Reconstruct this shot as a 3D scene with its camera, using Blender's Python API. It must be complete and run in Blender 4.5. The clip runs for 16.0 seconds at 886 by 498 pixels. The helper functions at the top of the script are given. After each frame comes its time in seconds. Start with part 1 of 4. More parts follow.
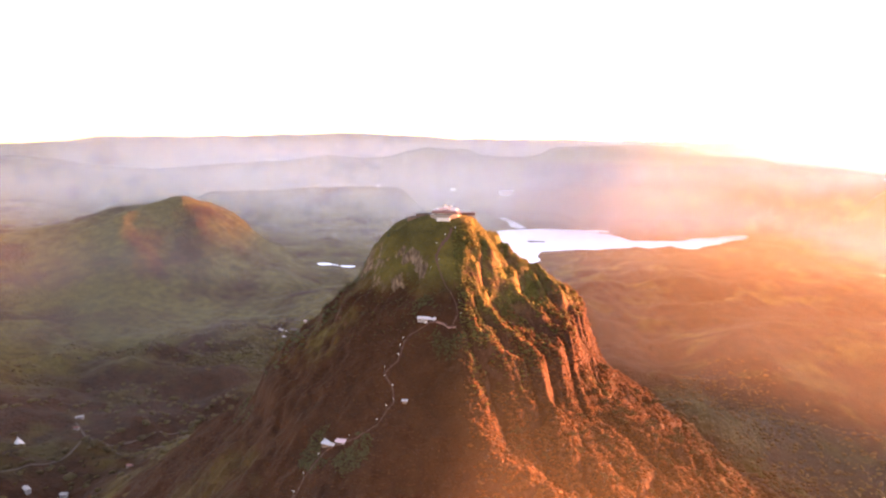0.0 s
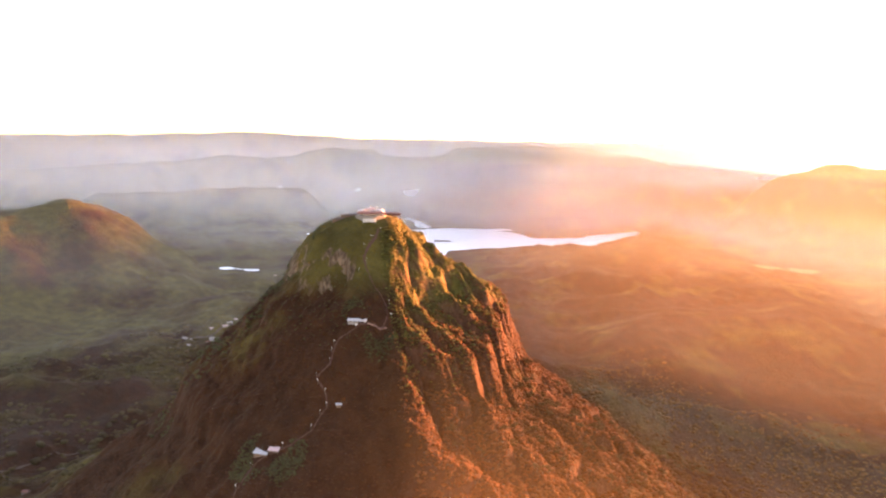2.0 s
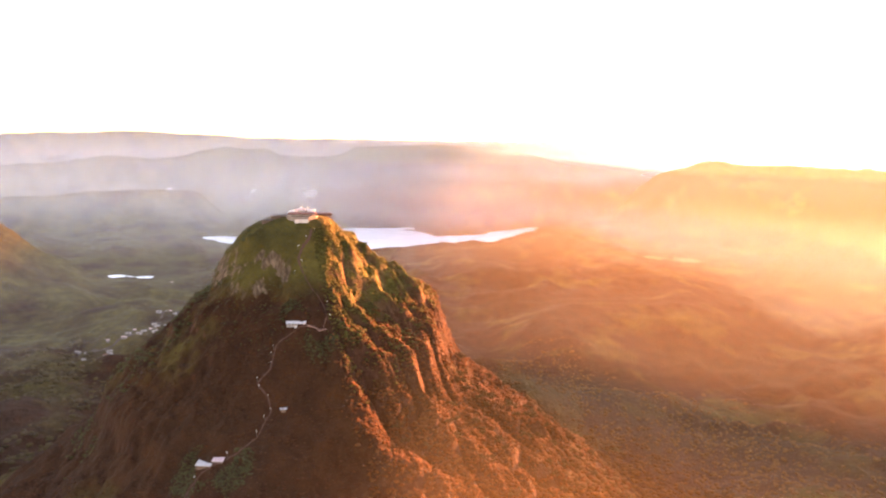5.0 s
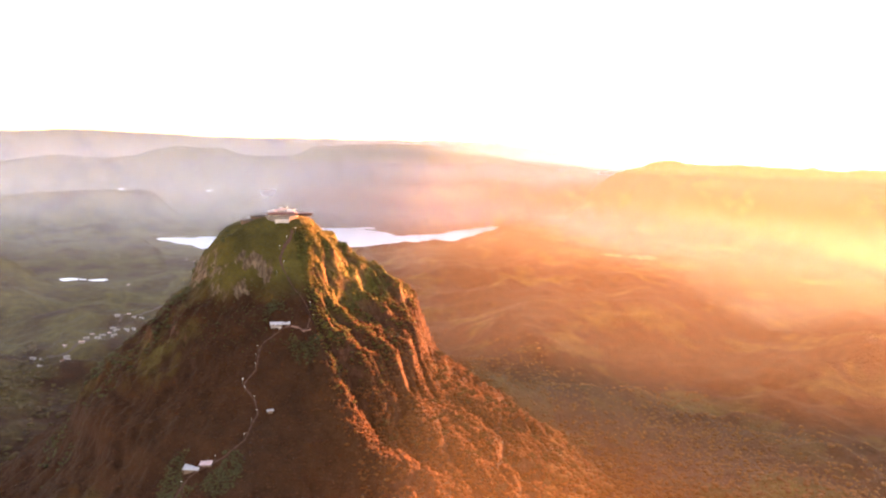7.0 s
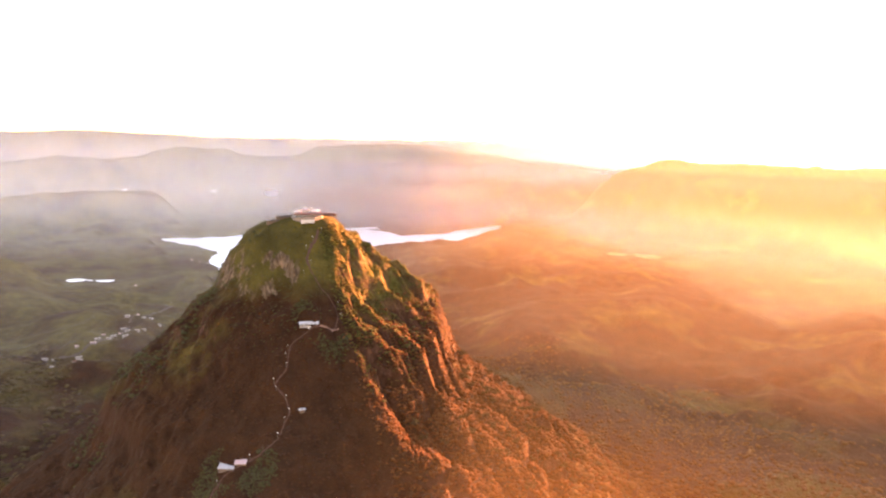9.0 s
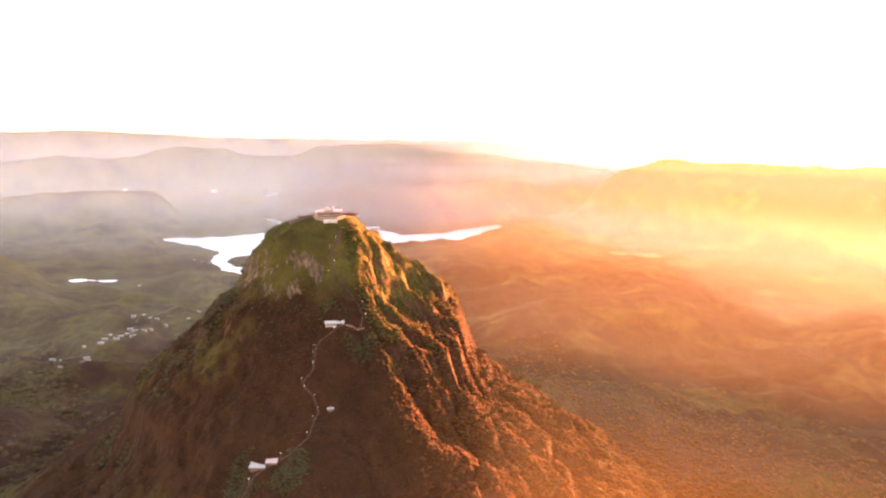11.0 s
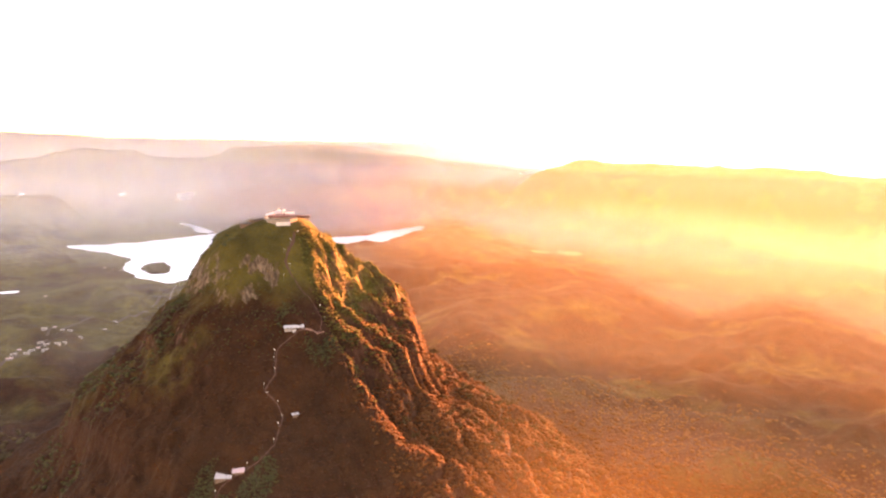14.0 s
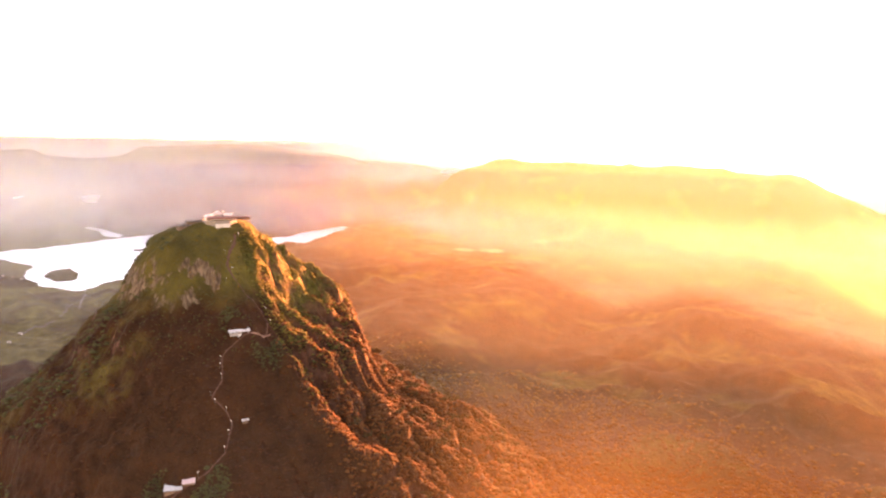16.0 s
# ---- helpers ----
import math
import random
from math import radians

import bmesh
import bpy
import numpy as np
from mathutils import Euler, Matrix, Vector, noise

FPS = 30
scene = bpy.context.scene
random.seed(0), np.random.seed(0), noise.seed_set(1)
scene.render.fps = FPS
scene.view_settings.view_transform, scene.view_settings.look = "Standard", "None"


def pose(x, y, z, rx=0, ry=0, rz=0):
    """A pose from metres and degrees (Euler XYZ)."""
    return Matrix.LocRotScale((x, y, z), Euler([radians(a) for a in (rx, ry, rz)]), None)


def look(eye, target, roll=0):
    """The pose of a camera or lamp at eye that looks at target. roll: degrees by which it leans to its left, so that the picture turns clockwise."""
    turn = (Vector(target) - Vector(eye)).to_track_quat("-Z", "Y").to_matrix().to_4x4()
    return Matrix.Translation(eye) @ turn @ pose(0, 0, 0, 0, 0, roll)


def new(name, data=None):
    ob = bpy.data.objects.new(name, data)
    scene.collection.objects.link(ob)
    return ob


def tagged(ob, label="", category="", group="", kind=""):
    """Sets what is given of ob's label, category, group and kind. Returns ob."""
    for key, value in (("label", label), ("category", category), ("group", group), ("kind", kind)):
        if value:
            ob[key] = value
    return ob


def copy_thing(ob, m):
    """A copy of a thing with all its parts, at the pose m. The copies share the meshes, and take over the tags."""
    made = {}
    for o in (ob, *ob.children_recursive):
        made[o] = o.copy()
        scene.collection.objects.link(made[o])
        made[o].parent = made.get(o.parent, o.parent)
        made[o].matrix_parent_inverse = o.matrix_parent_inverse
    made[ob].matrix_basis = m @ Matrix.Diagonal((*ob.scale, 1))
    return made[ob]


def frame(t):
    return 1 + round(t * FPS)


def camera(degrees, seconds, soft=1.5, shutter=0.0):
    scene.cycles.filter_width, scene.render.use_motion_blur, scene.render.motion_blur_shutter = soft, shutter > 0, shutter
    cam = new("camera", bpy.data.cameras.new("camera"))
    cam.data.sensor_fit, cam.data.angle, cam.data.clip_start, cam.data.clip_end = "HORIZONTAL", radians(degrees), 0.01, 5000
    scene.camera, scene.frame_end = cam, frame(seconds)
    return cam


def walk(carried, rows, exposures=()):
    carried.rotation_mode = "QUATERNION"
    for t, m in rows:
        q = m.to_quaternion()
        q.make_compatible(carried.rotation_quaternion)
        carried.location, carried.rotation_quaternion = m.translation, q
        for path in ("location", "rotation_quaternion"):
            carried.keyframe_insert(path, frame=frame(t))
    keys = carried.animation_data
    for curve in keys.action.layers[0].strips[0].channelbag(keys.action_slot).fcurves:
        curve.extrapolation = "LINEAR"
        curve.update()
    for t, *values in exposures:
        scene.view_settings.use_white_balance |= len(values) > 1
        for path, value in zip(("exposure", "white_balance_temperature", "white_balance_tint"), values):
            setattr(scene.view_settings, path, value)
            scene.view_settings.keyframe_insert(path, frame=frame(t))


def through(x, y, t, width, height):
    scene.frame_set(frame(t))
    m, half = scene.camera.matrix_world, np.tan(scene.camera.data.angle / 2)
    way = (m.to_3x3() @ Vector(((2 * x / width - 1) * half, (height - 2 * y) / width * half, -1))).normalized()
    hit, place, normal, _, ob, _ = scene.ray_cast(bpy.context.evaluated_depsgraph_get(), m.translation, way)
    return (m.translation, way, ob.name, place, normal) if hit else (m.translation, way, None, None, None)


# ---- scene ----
cam = camera(68.6, 16.0, soft=2.2)
PATH = [
    (0, (67.688, -542.231, 62.463), (67.43, -540.276, 62.129), 0.9),
    (0.5, (63.189, -542.881, 62.501), (62.942, -540.924, 62.168), 1.0),
    (1, (58.467, -543.522, 62.517), (58.297, -541.557, 62.186), 0.9),
    (1.5, (53.309, -544.303, 62.453), (53.25, -542.332, 62.123), 1.2),
    (2, (48.126, -545.038, 62.415), (48.166, -543.065, 62.087), 1.2),
    (2.5, (43.001, -545.757, 62.347), (43.109, -543.786, 62.021), 1.2),
    (3, (38.252, -546.365, 62.229), (38.408, -544.398, 61.903), 1.1),
    (3.5, (33.304, -546.857, 62.124), (33.506, -544.894, 61.799), 1.2),
    (4, (28.165, -547.194, 62.077), (28.413, -545.236, 61.752), 1.2),
    (6.5, (2.621, -547.399, 61.858), (3.093, -545.483, 61.534), 1.1),
    (7, (-2.104, -547.228, 61.872), (-1.623, -545.314, 61.548), 1.2),
    (7.5, (-6.823, -546.886, 61.929), (-6.344, -544.971, 61.605), 1.1),
    (8, (-11.747, -546.471, 61.925), (-11.267, -544.557, 61.599), 1.0),
    (8.5, (-16.868, -545.871, 61.912), (-16.387, -543.957, 61.586), 1.0),
    (9, (-22.129, -545.12, 61.922), (-21.648, -543.206, 61.597), 1.0),
    (9.5, (-27.381, -544.271, 61.913), (-26.899, -542.357, 61.587), 0.9),
    (10, (-32.455, -543.442, 61.906), (-31.971, -541.529, 61.579), 0.9),
    (12.5, (-57.093, -539.514, 61.53), (-56.537, -537.619, 61.209), 0.8),
    (13, (-62.245, -538.726, 61.502), (-61.631, -536.85, 61.182), 0.9),
    (13.5, (-67.244, -537.934, 61.421), (-66.573, -536.077, 61.102), 0.9),
    (14, (-72.354, -536.899, 61.422), (-71.624, -535.065, 61.104), 1.0),
    (14.5, (-77.537, -535.658, 61.387), (-76.748, -533.848, 61.069), 0.9),
    (15, (-82.483, -534.401, 61.321), (-81.638, -532.616, 61.003), 0.9),
    (15.5, (-87.286, -533.171, 61.293), (-86.386, -531.413, 60.977), 1.0),
    (16, (-91.983, -531.925, 61.258), (-91.03, -530.195, 60.942), 1.0),
]
EXPOSURES = [(0.0, 4.89, 7700, 43), (0.5, 4.85, 7700, 41), (1.0, 4.61, 7700, 33), (2.2, 4.71, 7800, 33), (4.0, 4.77, 8000, 35), (9.0, 4.92, 8900, 38), (16.0, 5.10, 10400, 45)]
walk(cam, [(t, look(eye, target, roll)) for t, eye, target, roll in PATH], EXPOSURES)

# ---- world, sun ----
SUN_AZ, SUN_EL = 57.0, 3.3          # degrees: azimuth from +y towards +x, height over the horizon
world = bpy.data.worlds.new("world")
scene.world = world
world.use_nodes = True
wn = world.node_tree
sky = wn.nodes.new("ShaderNodeTexSky")
sky.sky_type = "NISHITA"
sky.sun_disc = False
sky.sun_elevation = radians(SUN_EL)
sky.sun_rotation = radians(SUN_AZ)
sky.altitude = 2200.0
sky.air_density, sky.dust_density, sky.ozone_density = 1.0, 1.5, 1.0
SKY_STRENGTH = 0.08
wn.nodes["Background"].inputs["Strength"].default_value = SKY_STRENGTH
cool = wn.nodes.new("ShaderNodeMix")          # tints the dawn sky slightly bluer
cool.data_type, cool.blend_type = "RGBA", "MULTIPLY"
cool.inputs[0].default_value = 1.0
cool.inputs[7].default_value = (0.98, 1.0, 1.08, 1)
wn.links.new(sky.outputs["Color"], cool.inputs[6])
wn.links.new(cool.outputs[2], wn.nodes["Background"].inputs["Color"])
sun = new("sun", bpy.data.lights.new("sun", "SUN"))
sun.data.energy, sun.data.angle, sun.data.color = 5.0, radians(1.2), (1.0, 0.45, 0.17)
to_sun = Vector((math.sin(radians(SUN_AZ)) * math.cos(radians(SUN_EL)), math.cos(radians(SUN_AZ)) * math.cos(radians(SUN_EL)), math.sin(radians(SUN_EL))))
sun.matrix_world = look(to_sun * 900, (0, 0, 0))


# ---- noise and small tools ----
def lattice(ix, iy, seed):
    n = (ix.astype(np.int64) * 374761393 + iy.astype(np.int64) * 668265263 + seed * 2147483647) & 0xFFFFFFFF
    n = ((n ^ (n >> 13)) * 1274126177) & 0xFFFFFFFF
    return ((n ^ (n >> 16)) & 0xFFFF) / 32767.5 - 1.0


def vnoise(x, y, seed=0):
    """Smooth noise between -1 and 1 on arrays."""
    fx, fy = np.floor(x), np.floor(y)
    u, v = x - fx, y - fy
    u, v = u * u * u * (u * (6 * u - 15) + 10), v * v * v * (v * (6 * v - 15) + 10)
    a, b = lattice(fx, fy, seed), lattice(fx + 1, fy, seed)
    c, d = lattice(fx, fy + 1, seed), lattice(fx + 1, fy + 1, seed)
    return (a * (1 - u) + b * u) * (1 - v) + (c * (1 - u) + d * u) * v


def fbm(x, y, octaves=4, seed=0, gain=0.5):
    total, amp = 0.0, 1.0
    for n in range(octaves):
        total = total + amp * vnoise(x * 2**n, y * 2**n, seed + n)
        amp *= gain
    return total


def ridged(x, y, octaves=4, seed=0):
    total, amp = 0.0, 1.0
    for n in range(octaves):
        total = total + amp * (1 - 2 * np.abs(vnoise(x * 2**n, y * 2**n, seed + n)))
        amp *= 0.5
    return total


def step(a, b, x):
    t = np.clip((x - a) / (b - a), 0, 1)
    return t * t * (3 - 2 * t)


def capsule(x, y, ax, ay, bx, by, wa, wb):
    """Distance to a tapered band from a to b; below 0 inside."""
    dx, dy = bx - ax, by - ay
    t = np.clip(((x - ax) * dx + (y - ay) * dy) / (dx * dx + dy * dy), 0, 1)
    return np.hypot(x - ax - t * dx, y - ay - t * dy) - (wa + (wb - wa) * t)


def smax(a, b, k):
    """A soft maximum, rounded over about k metres."""
    h = np.clip(0.5 + 0.5 * (a - b) / k, 0, 1)
    return b + (a - b) * h + k * h * (1 - h)


# ---- the shape of the land ----
LAKE_Z = -400.0
# profiles of the cone: radius and height on the sunny, the front and the shaded side
RIGHT = [(0, 0), (14, 0), (20, -1.5), (36, -12), (60, -29.5), (76, -47), (90, -63), (102, -75), (111, -87), (116, -104), (121, -120), (129, -137), (142, -151),
         (160, -160), (180, -172), (206, -190), (235, -208), (265, -237), (310, -277), (400, -330), (600, -420), (1000, -520), (1600, -700)]
FRONT = [(0, 0), (14, -0.5), (20, -5), (30, -14), (48, -38), (66, -57), (80, -69), (102, -88), (122, -106), (132, -115), (150, -127), (190, -155), (270, -215),
         (400, -300), (600, -380), (1000, -470), (1600, -700)]
LEFT = [(0, 0), (14, 0), (24, -1.5), (38, -5.8), (52, -15.5), (60, -28), (70.5, -49), (75, -57.5), (86, -65.5), (103, -82.5), (110, -95), (128, -106), (140, -118),
        (154, -129), (163, -153), (172, -168), (190, -186), (210, -200), (270, -246), (400, -325), (600, -380), (1000, -480), (1600, -700)]
LAKE = [(-545, 2620, -360, 2530, 20, 105), (-330, 2530, -60, 2520, 135, 170), (-90, 2440, 210, 2590, 285, 330), (-75, 2300, -88, 2000, 215, 190),
        (-118, 1880, -130, 1720, 70, 18), (-205, 1850, -150, 1770, 38, 30), (350, 2460, 740, 2500, 110, 112), (740, 2500, 1150, 2880, 105, 30), (300, 2860, 480, 2905, 62, 24),
        (15, 2960, -40, 3200, 42, 15), (-40, 3200, -90, 3330, 14, 22)]
POND = (-725, 1748, -565, 1712, 9, 7)
ISLES = [(85, 2460, 140, 2464, 20, 16), (-180, 1915, -178, 2070, 40, 38)]


def lake_distance(x, y):
    d = np.full(np.shape(x), 1e9)
    for c in LAKE:
        d = np.minimum(d, capsule(x, y, *c))
    for c in ISLES:
        d = np.maximum(d, -capsule(x, y, *c))
    return d + (20 - 14 * step(2850, 3200, y)) * fbm(x / 100, y / 100, 5, 60)


def column(turn, seed):
    """Rounded upright ribs: their section from 0 in the clefts to 1, and how tall each one stands."""
    part_of = turn - np.floor(turn)
    return np.sqrt(np.maximum(0.0, 1 - (2 * part_of - 1) ** 2)), 0.8 + 0.35 * lattice(np.floor(turn), np.floor(turn) * 0, seed)


def hill(x, y, ax, ay, az, bx, by, bz, width, sharp=1.0):
    """A ridge from a to b that falls off on both sides over width metres."""
    dx, dy = bx - ax, by - ay
    t = np.clip(((x - ax) * dx + (y - ay) * dy) / (dx * dx + dy * dy), 0, 1)
    d = np.hypot(x - ax - t * dx, y - ay - t * dy) / width
    top = az + (bz - az) * t
    return LAKE_Z - 60 + (top - LAKE_Z + 60) * np.exp(-np.abs(d) ** (1.6 * sharp))


HILLS = [  # ridge lines: two ends with their heights, half width, steepness
    (-1440, 1090, -218, -1140, 1300, -162, 430, 1.1), (-1140, 1300, -162, -1025, 1395, -138, 430, 1.1), (-1025, 1395, -138, -940, 1480, -190, 330, 1.1), (-930, 1490, -215, -800, 1600, -350, 240, 1.0),
    (-1030, 1395, -165, -930, 900, -330, 190, 1.0), (-1250, 1250, -200, -1320, 780, -340, 190, 1.0),
    (-2300, 800, -300, -1560, 1220, -255, 460, 1.0),
    (860, 1780, -268, 990, 1470, -320, 300, 1.1), (990, 1470, -325, 1010, 1220, -335, 220, 1.1), (1000, 1180, -330, 860, 800, -315, 210, 1.0), (830, 1750, -290, 500, 1900, -350, 200, 1.0),
    (530, 790, -310, 880, 900, -315, 230, 1.0), (300, 330, -265, 560, 420, -335, 150, 1.0), (1560, 520, -330, 1800, 760, -330, 160, 1.0),
    (1800, 2610, -62, 1960, 2500, -14, 250, 1.4), (1960, 2500, -14, 2640, 1890, -28, 380, 1.35), (2640, 1890, -28, 2950, 1500, -44, 380, 1.3), (2950, 1500, -60, 3170, 1110, -215, 300, 1.1),
    (1250, 3330, -165, 1700, 3280, -105, 240, 1.0), (1700, 3280, -105, 2350, 2880, -75, 300, 1.0),
    (-1150, 3050, -215, -720, 3200, -215, 200, 1.1), (-1700, 2900, -245, -1150, 3050, -225, 220, 1.0),
    (-1000, 2170, -352, -750, 2260, -328, 130, 1.0), (-750, 2260, -328, -520, 2310, -334, 130, 1.0), (-520, 2310, -336, -330, 2330, -385, 90, 1.0),
    (-300, 3520, -295, 350, 3490, -205, 170, 1.0), (350, 3490, -205, 1250, 3330, -160, 180, 1.0)]
# far skylines, seen from the mountain: azimuth in degrees (from +y towards +x) and height of the crest
TABLE_AZ = [-180, -60, -41, -39, -37, -35.5, -31.5, -27, -20.4, -16.5, -15, -11.4, -10, -4.6, -3.6, 0, 1.3, 2.7, 6.6, 12.5, 17, 21, 27, 33, 60, 180]
TABLE_Z = [-60, -70, -85, -89, -113, -150, -161, -139, -97, -54, -67, -56, 2, 7, -34, -42, -30, 22, 37, 45, 8, -60, -100, -150, -200, -120]
RIM_AZ = [-180, -60, -41, -37, -34.5, -29, -22, -14, -6.5, 3, 12, 20, 27, 34, 60, 90, 180]
RIM_Z = [20, 10, -24, 8, 42, 52, 72, 104, 72, 70, 76, 84, 40, -20, -120, -60, 0]


def land(x, y):
    """Ground height at x, y (arrays)."""
    r, th = np.hypot(x, y), np.arctan2(y, x)
    # the cone
    c, s = np.cos(th), np.sin(th)
    wr, wl, wf = np.maximum(c, 0) ** 2 + np.maximum(s, 0) ** 2, np.maximum(-c, 0) ** 2, np.maximum(-s, 0) ** 2
    wob = r * (1 + 0.03 * fbm(x / 55, y / 55, 3, 5) * step(24, 45, r))
    deg = np.degrees(th)
    out = wob - 13 * step(0, 15, deg) * (1 - step(60, 90, deg)) * step(88, 116, r) * (1 - step(150, 195, r))      # the cliff stands out on the east side
    peak = (wr * np.interp(out, *zip(*RIGHT)) + wl * np.interp(wob, *zip(*LEFT)) + wf * np.interp(wob, *zip(*FRONT))) / (wr + wl + wf)
    # ribs and gullies of the sunward flank
    east = step(-93, -62, deg + 7 * vnoise(r / 20, deg / 12, 8)) * (1 - step(75, 100, deg))
    wind = 0.8 * fbm(x / 46, y / 46, 2, 23) + 0.22 * vnoise(x / 17, y / 17, 26)
    broad, proud = column(deg / 31.0 + 0.9 * wind + 0.35, 24)       # broad grassy ribs under the summit
    bulge, tall = column(deg / 15.0 + wind, 27)                     # great rounded columns with narrow clefts between them
    small, low = column(deg / 6.0 + 1.5 * wind + 0.9 * fbm(x / 18, y / 18, 2, 29), 28)
    lower = step(52, 84, r)
    face = step(20, 46, r) * (1 - 0.6 * step(125, 152, r))
    peak = peak + face * east * ((1 - lower) * 10 * proud * (broad - 0.85) + lower * (23 * tall * (bulge - 0.82) + 5.5 * low * (small - 0.75)))
    peak = peak + face * east * ((2.8 + 1.7 * lower) * fbm(x / 19, y / 19, 3, 33) + 2.0 * (1 - lower) * fbm(x / 8, y / 8, 2, 39) + 1.6 * fbm(x / 6, y / 6, 2, 37))
    peak = peak + east * (-6 * step(18, 34, r) * (1 - step(70, 90, r)))
    peak = peak - 19 * step(-66, -36, deg) * (1 - step(-6, 6, deg)) * step(30, 62, r) * (1 - step(88, 125, r))
    peak = peak + step(26, 60, r) * 2.2 * fbm(x / 14, y / 14, 3, 31)
    west = step(0.2, 0.75, -c) * step(40, 60, r) * (1 - step(175, 230, r))
    peak = peak + west * (2.6 * fbm(x / 11, y / 11, 2, 51) + 1.5 * fbm(x / 5, y / 5, 2, 53))
    # band of bare cliff under the summit dome
    cliff = step(-160, -146, deg) * (1 - step(-104, -94, deg)) * (0.75 + 0.5 * vnoise(deg / 9, r * 0, 17))
    jag = 3.5 * vnoise(deg / 5, r * 0, 19)
    peak = peak + cliff * (4.5 * step(28, 45, r) - 9.5 * step(47, 52.5, r + jag) + 5 * step(58, 84, r))
    # recess of the sunward face behind its western edge
    peak = peak - 6 * step(-95, -58, deg + 3 * vnoise(r / 18, r * 0, 8)) * (1 - step(-40, -5, deg)) * step(34, 66, r) * (1 - step(118, 165, r))
    # spur that runs down towards the south-south-east, with a hollow beside it
    line = np.interp(r, [60, 135, 190, 260, 400], [-80, -75, -68, -60, -52]) + 2.5 * vnoise(r / 30, r * 0, 3)
    peak = peak + 7 * np.exp(-((deg - line) / 5.5) ** 2) * step(75, 140, r) * (1 - step(260, 420, r))
    peak = peak - 8 * np.exp(-((deg - line - 13) / 7.0) ** 2) * step(85, 150, r) * (1 - step(280, 460, r))
    peak = peak + step(130, 220, r) * (6 * ridged(deg / 13, r / 160, 3, 45) + east * (9 * tall * (bulge - 0.75) + 4 * low * (small - 0.7) + 2.5 * fbm(x / 22, y / 22, 3, 47))) * (1 - step(500, 900, r))
    # valley floor and hills
    base = -376 + 24 * fbm(x / 420, y / 420, 5, 11) + 18 * ridged(x / 180, y / 180, 3, 70)
    near_left = np.exp(-(((x + 650) / 420) ** 2 + ((y - 150) / 420) ** 2))
    base = base + 50 * near_left
    base = base + 20 * np.exp(-(((x - 1100) / 600) ** 2 + ((y - 200) / 500) ** 2))
    base = base - 45 * np.exp(-(((x - 1750) / 480) ** 2 + ((y - 1150) / 600) ** 2))
    calm = 1 - 0.8 * step(2800, 3600, r)
    warp = 70 - 55 * step(-600, -850, x)
    wx, wy = x + calm * warp * fbm(x / 300, y / 300, 3, 80), y + calm * warp * fbm(x / 300, y / 300, 3, 90)
    h = base
    for one in HILLS:
        h = smax(h, hill(wx, wy, *one), 40.0)
    # two far ranges that close the plain all round
    d, az = np.hypot(np.where(x < 0, 0.45 * x, x), y + 540), np.degrees(np.arctan2(x, y + 540))
    crest = np.interp(az, TABLE_AZ, TABLE_Z) + 4 * fbm(az / 1.5, az * 0, 3, 120)
    h = smax(h, LAKE_Z - 40 + (crest - LAKE_Z + 40) * step(3900, 4330, d + 60 * fbm(x / 260, y / 260, 3, 121)) * (1 - 0.6 * step(4360, 4560, d)), 12.0)
    rim = np.interp(az, RIM_AZ, RIM_Z) + 5 * fbm(az / 1.6, az * 0, 3, 122)
    h = smax(h, LAKE_Z - 40 + (rim - LAKE_Z + 40) * step(4430, 4800, d), 8.0)
    up = np.clip((h - base) / 150, 0, 1)
    h = h + up * calm * ((20 - 12 * step(-600, -850, x)) * (ridged(x / 230, y / 230, 4, 100) - 1.2) + 5 * fbm(x / 40, y / 40, 2, 110))
    d = lake_distance(x, y)
    shore = LAKE_Z + 0.5 + np.clip(d, -60, 1e9) * np.where(d < 0, 0.35, 0.07) + np.where(y < 3200, 1.6, 5.0) * np.clip(d - np.where(y < 3200, 170, 50), 0, 1e9)
    h = -smax(-np.maximum(h, LAKE_Z + 2.0), -shore, 1.0 + 49.0 * step(90, 220, d))
    d = capsule(x, y, *POND) + 17 * fbm(x / 45, y / 45, 3, 61)
    h = np.minimum(h, LAKE_Z + 0.5 + np.clip(d, -20, 1e9) * np.where(d < 0, 0.35, 0.07) + 0.04 * np.clip(d - 10, 0, 260) + 3 * np.clip(d - 270, 0, 1e9))
    h = smax(h, peak, 18.0)
    return h


def ground_at(x, y):
    return float(land(np.array([float(x)]), np.array([float(y)]))[0])


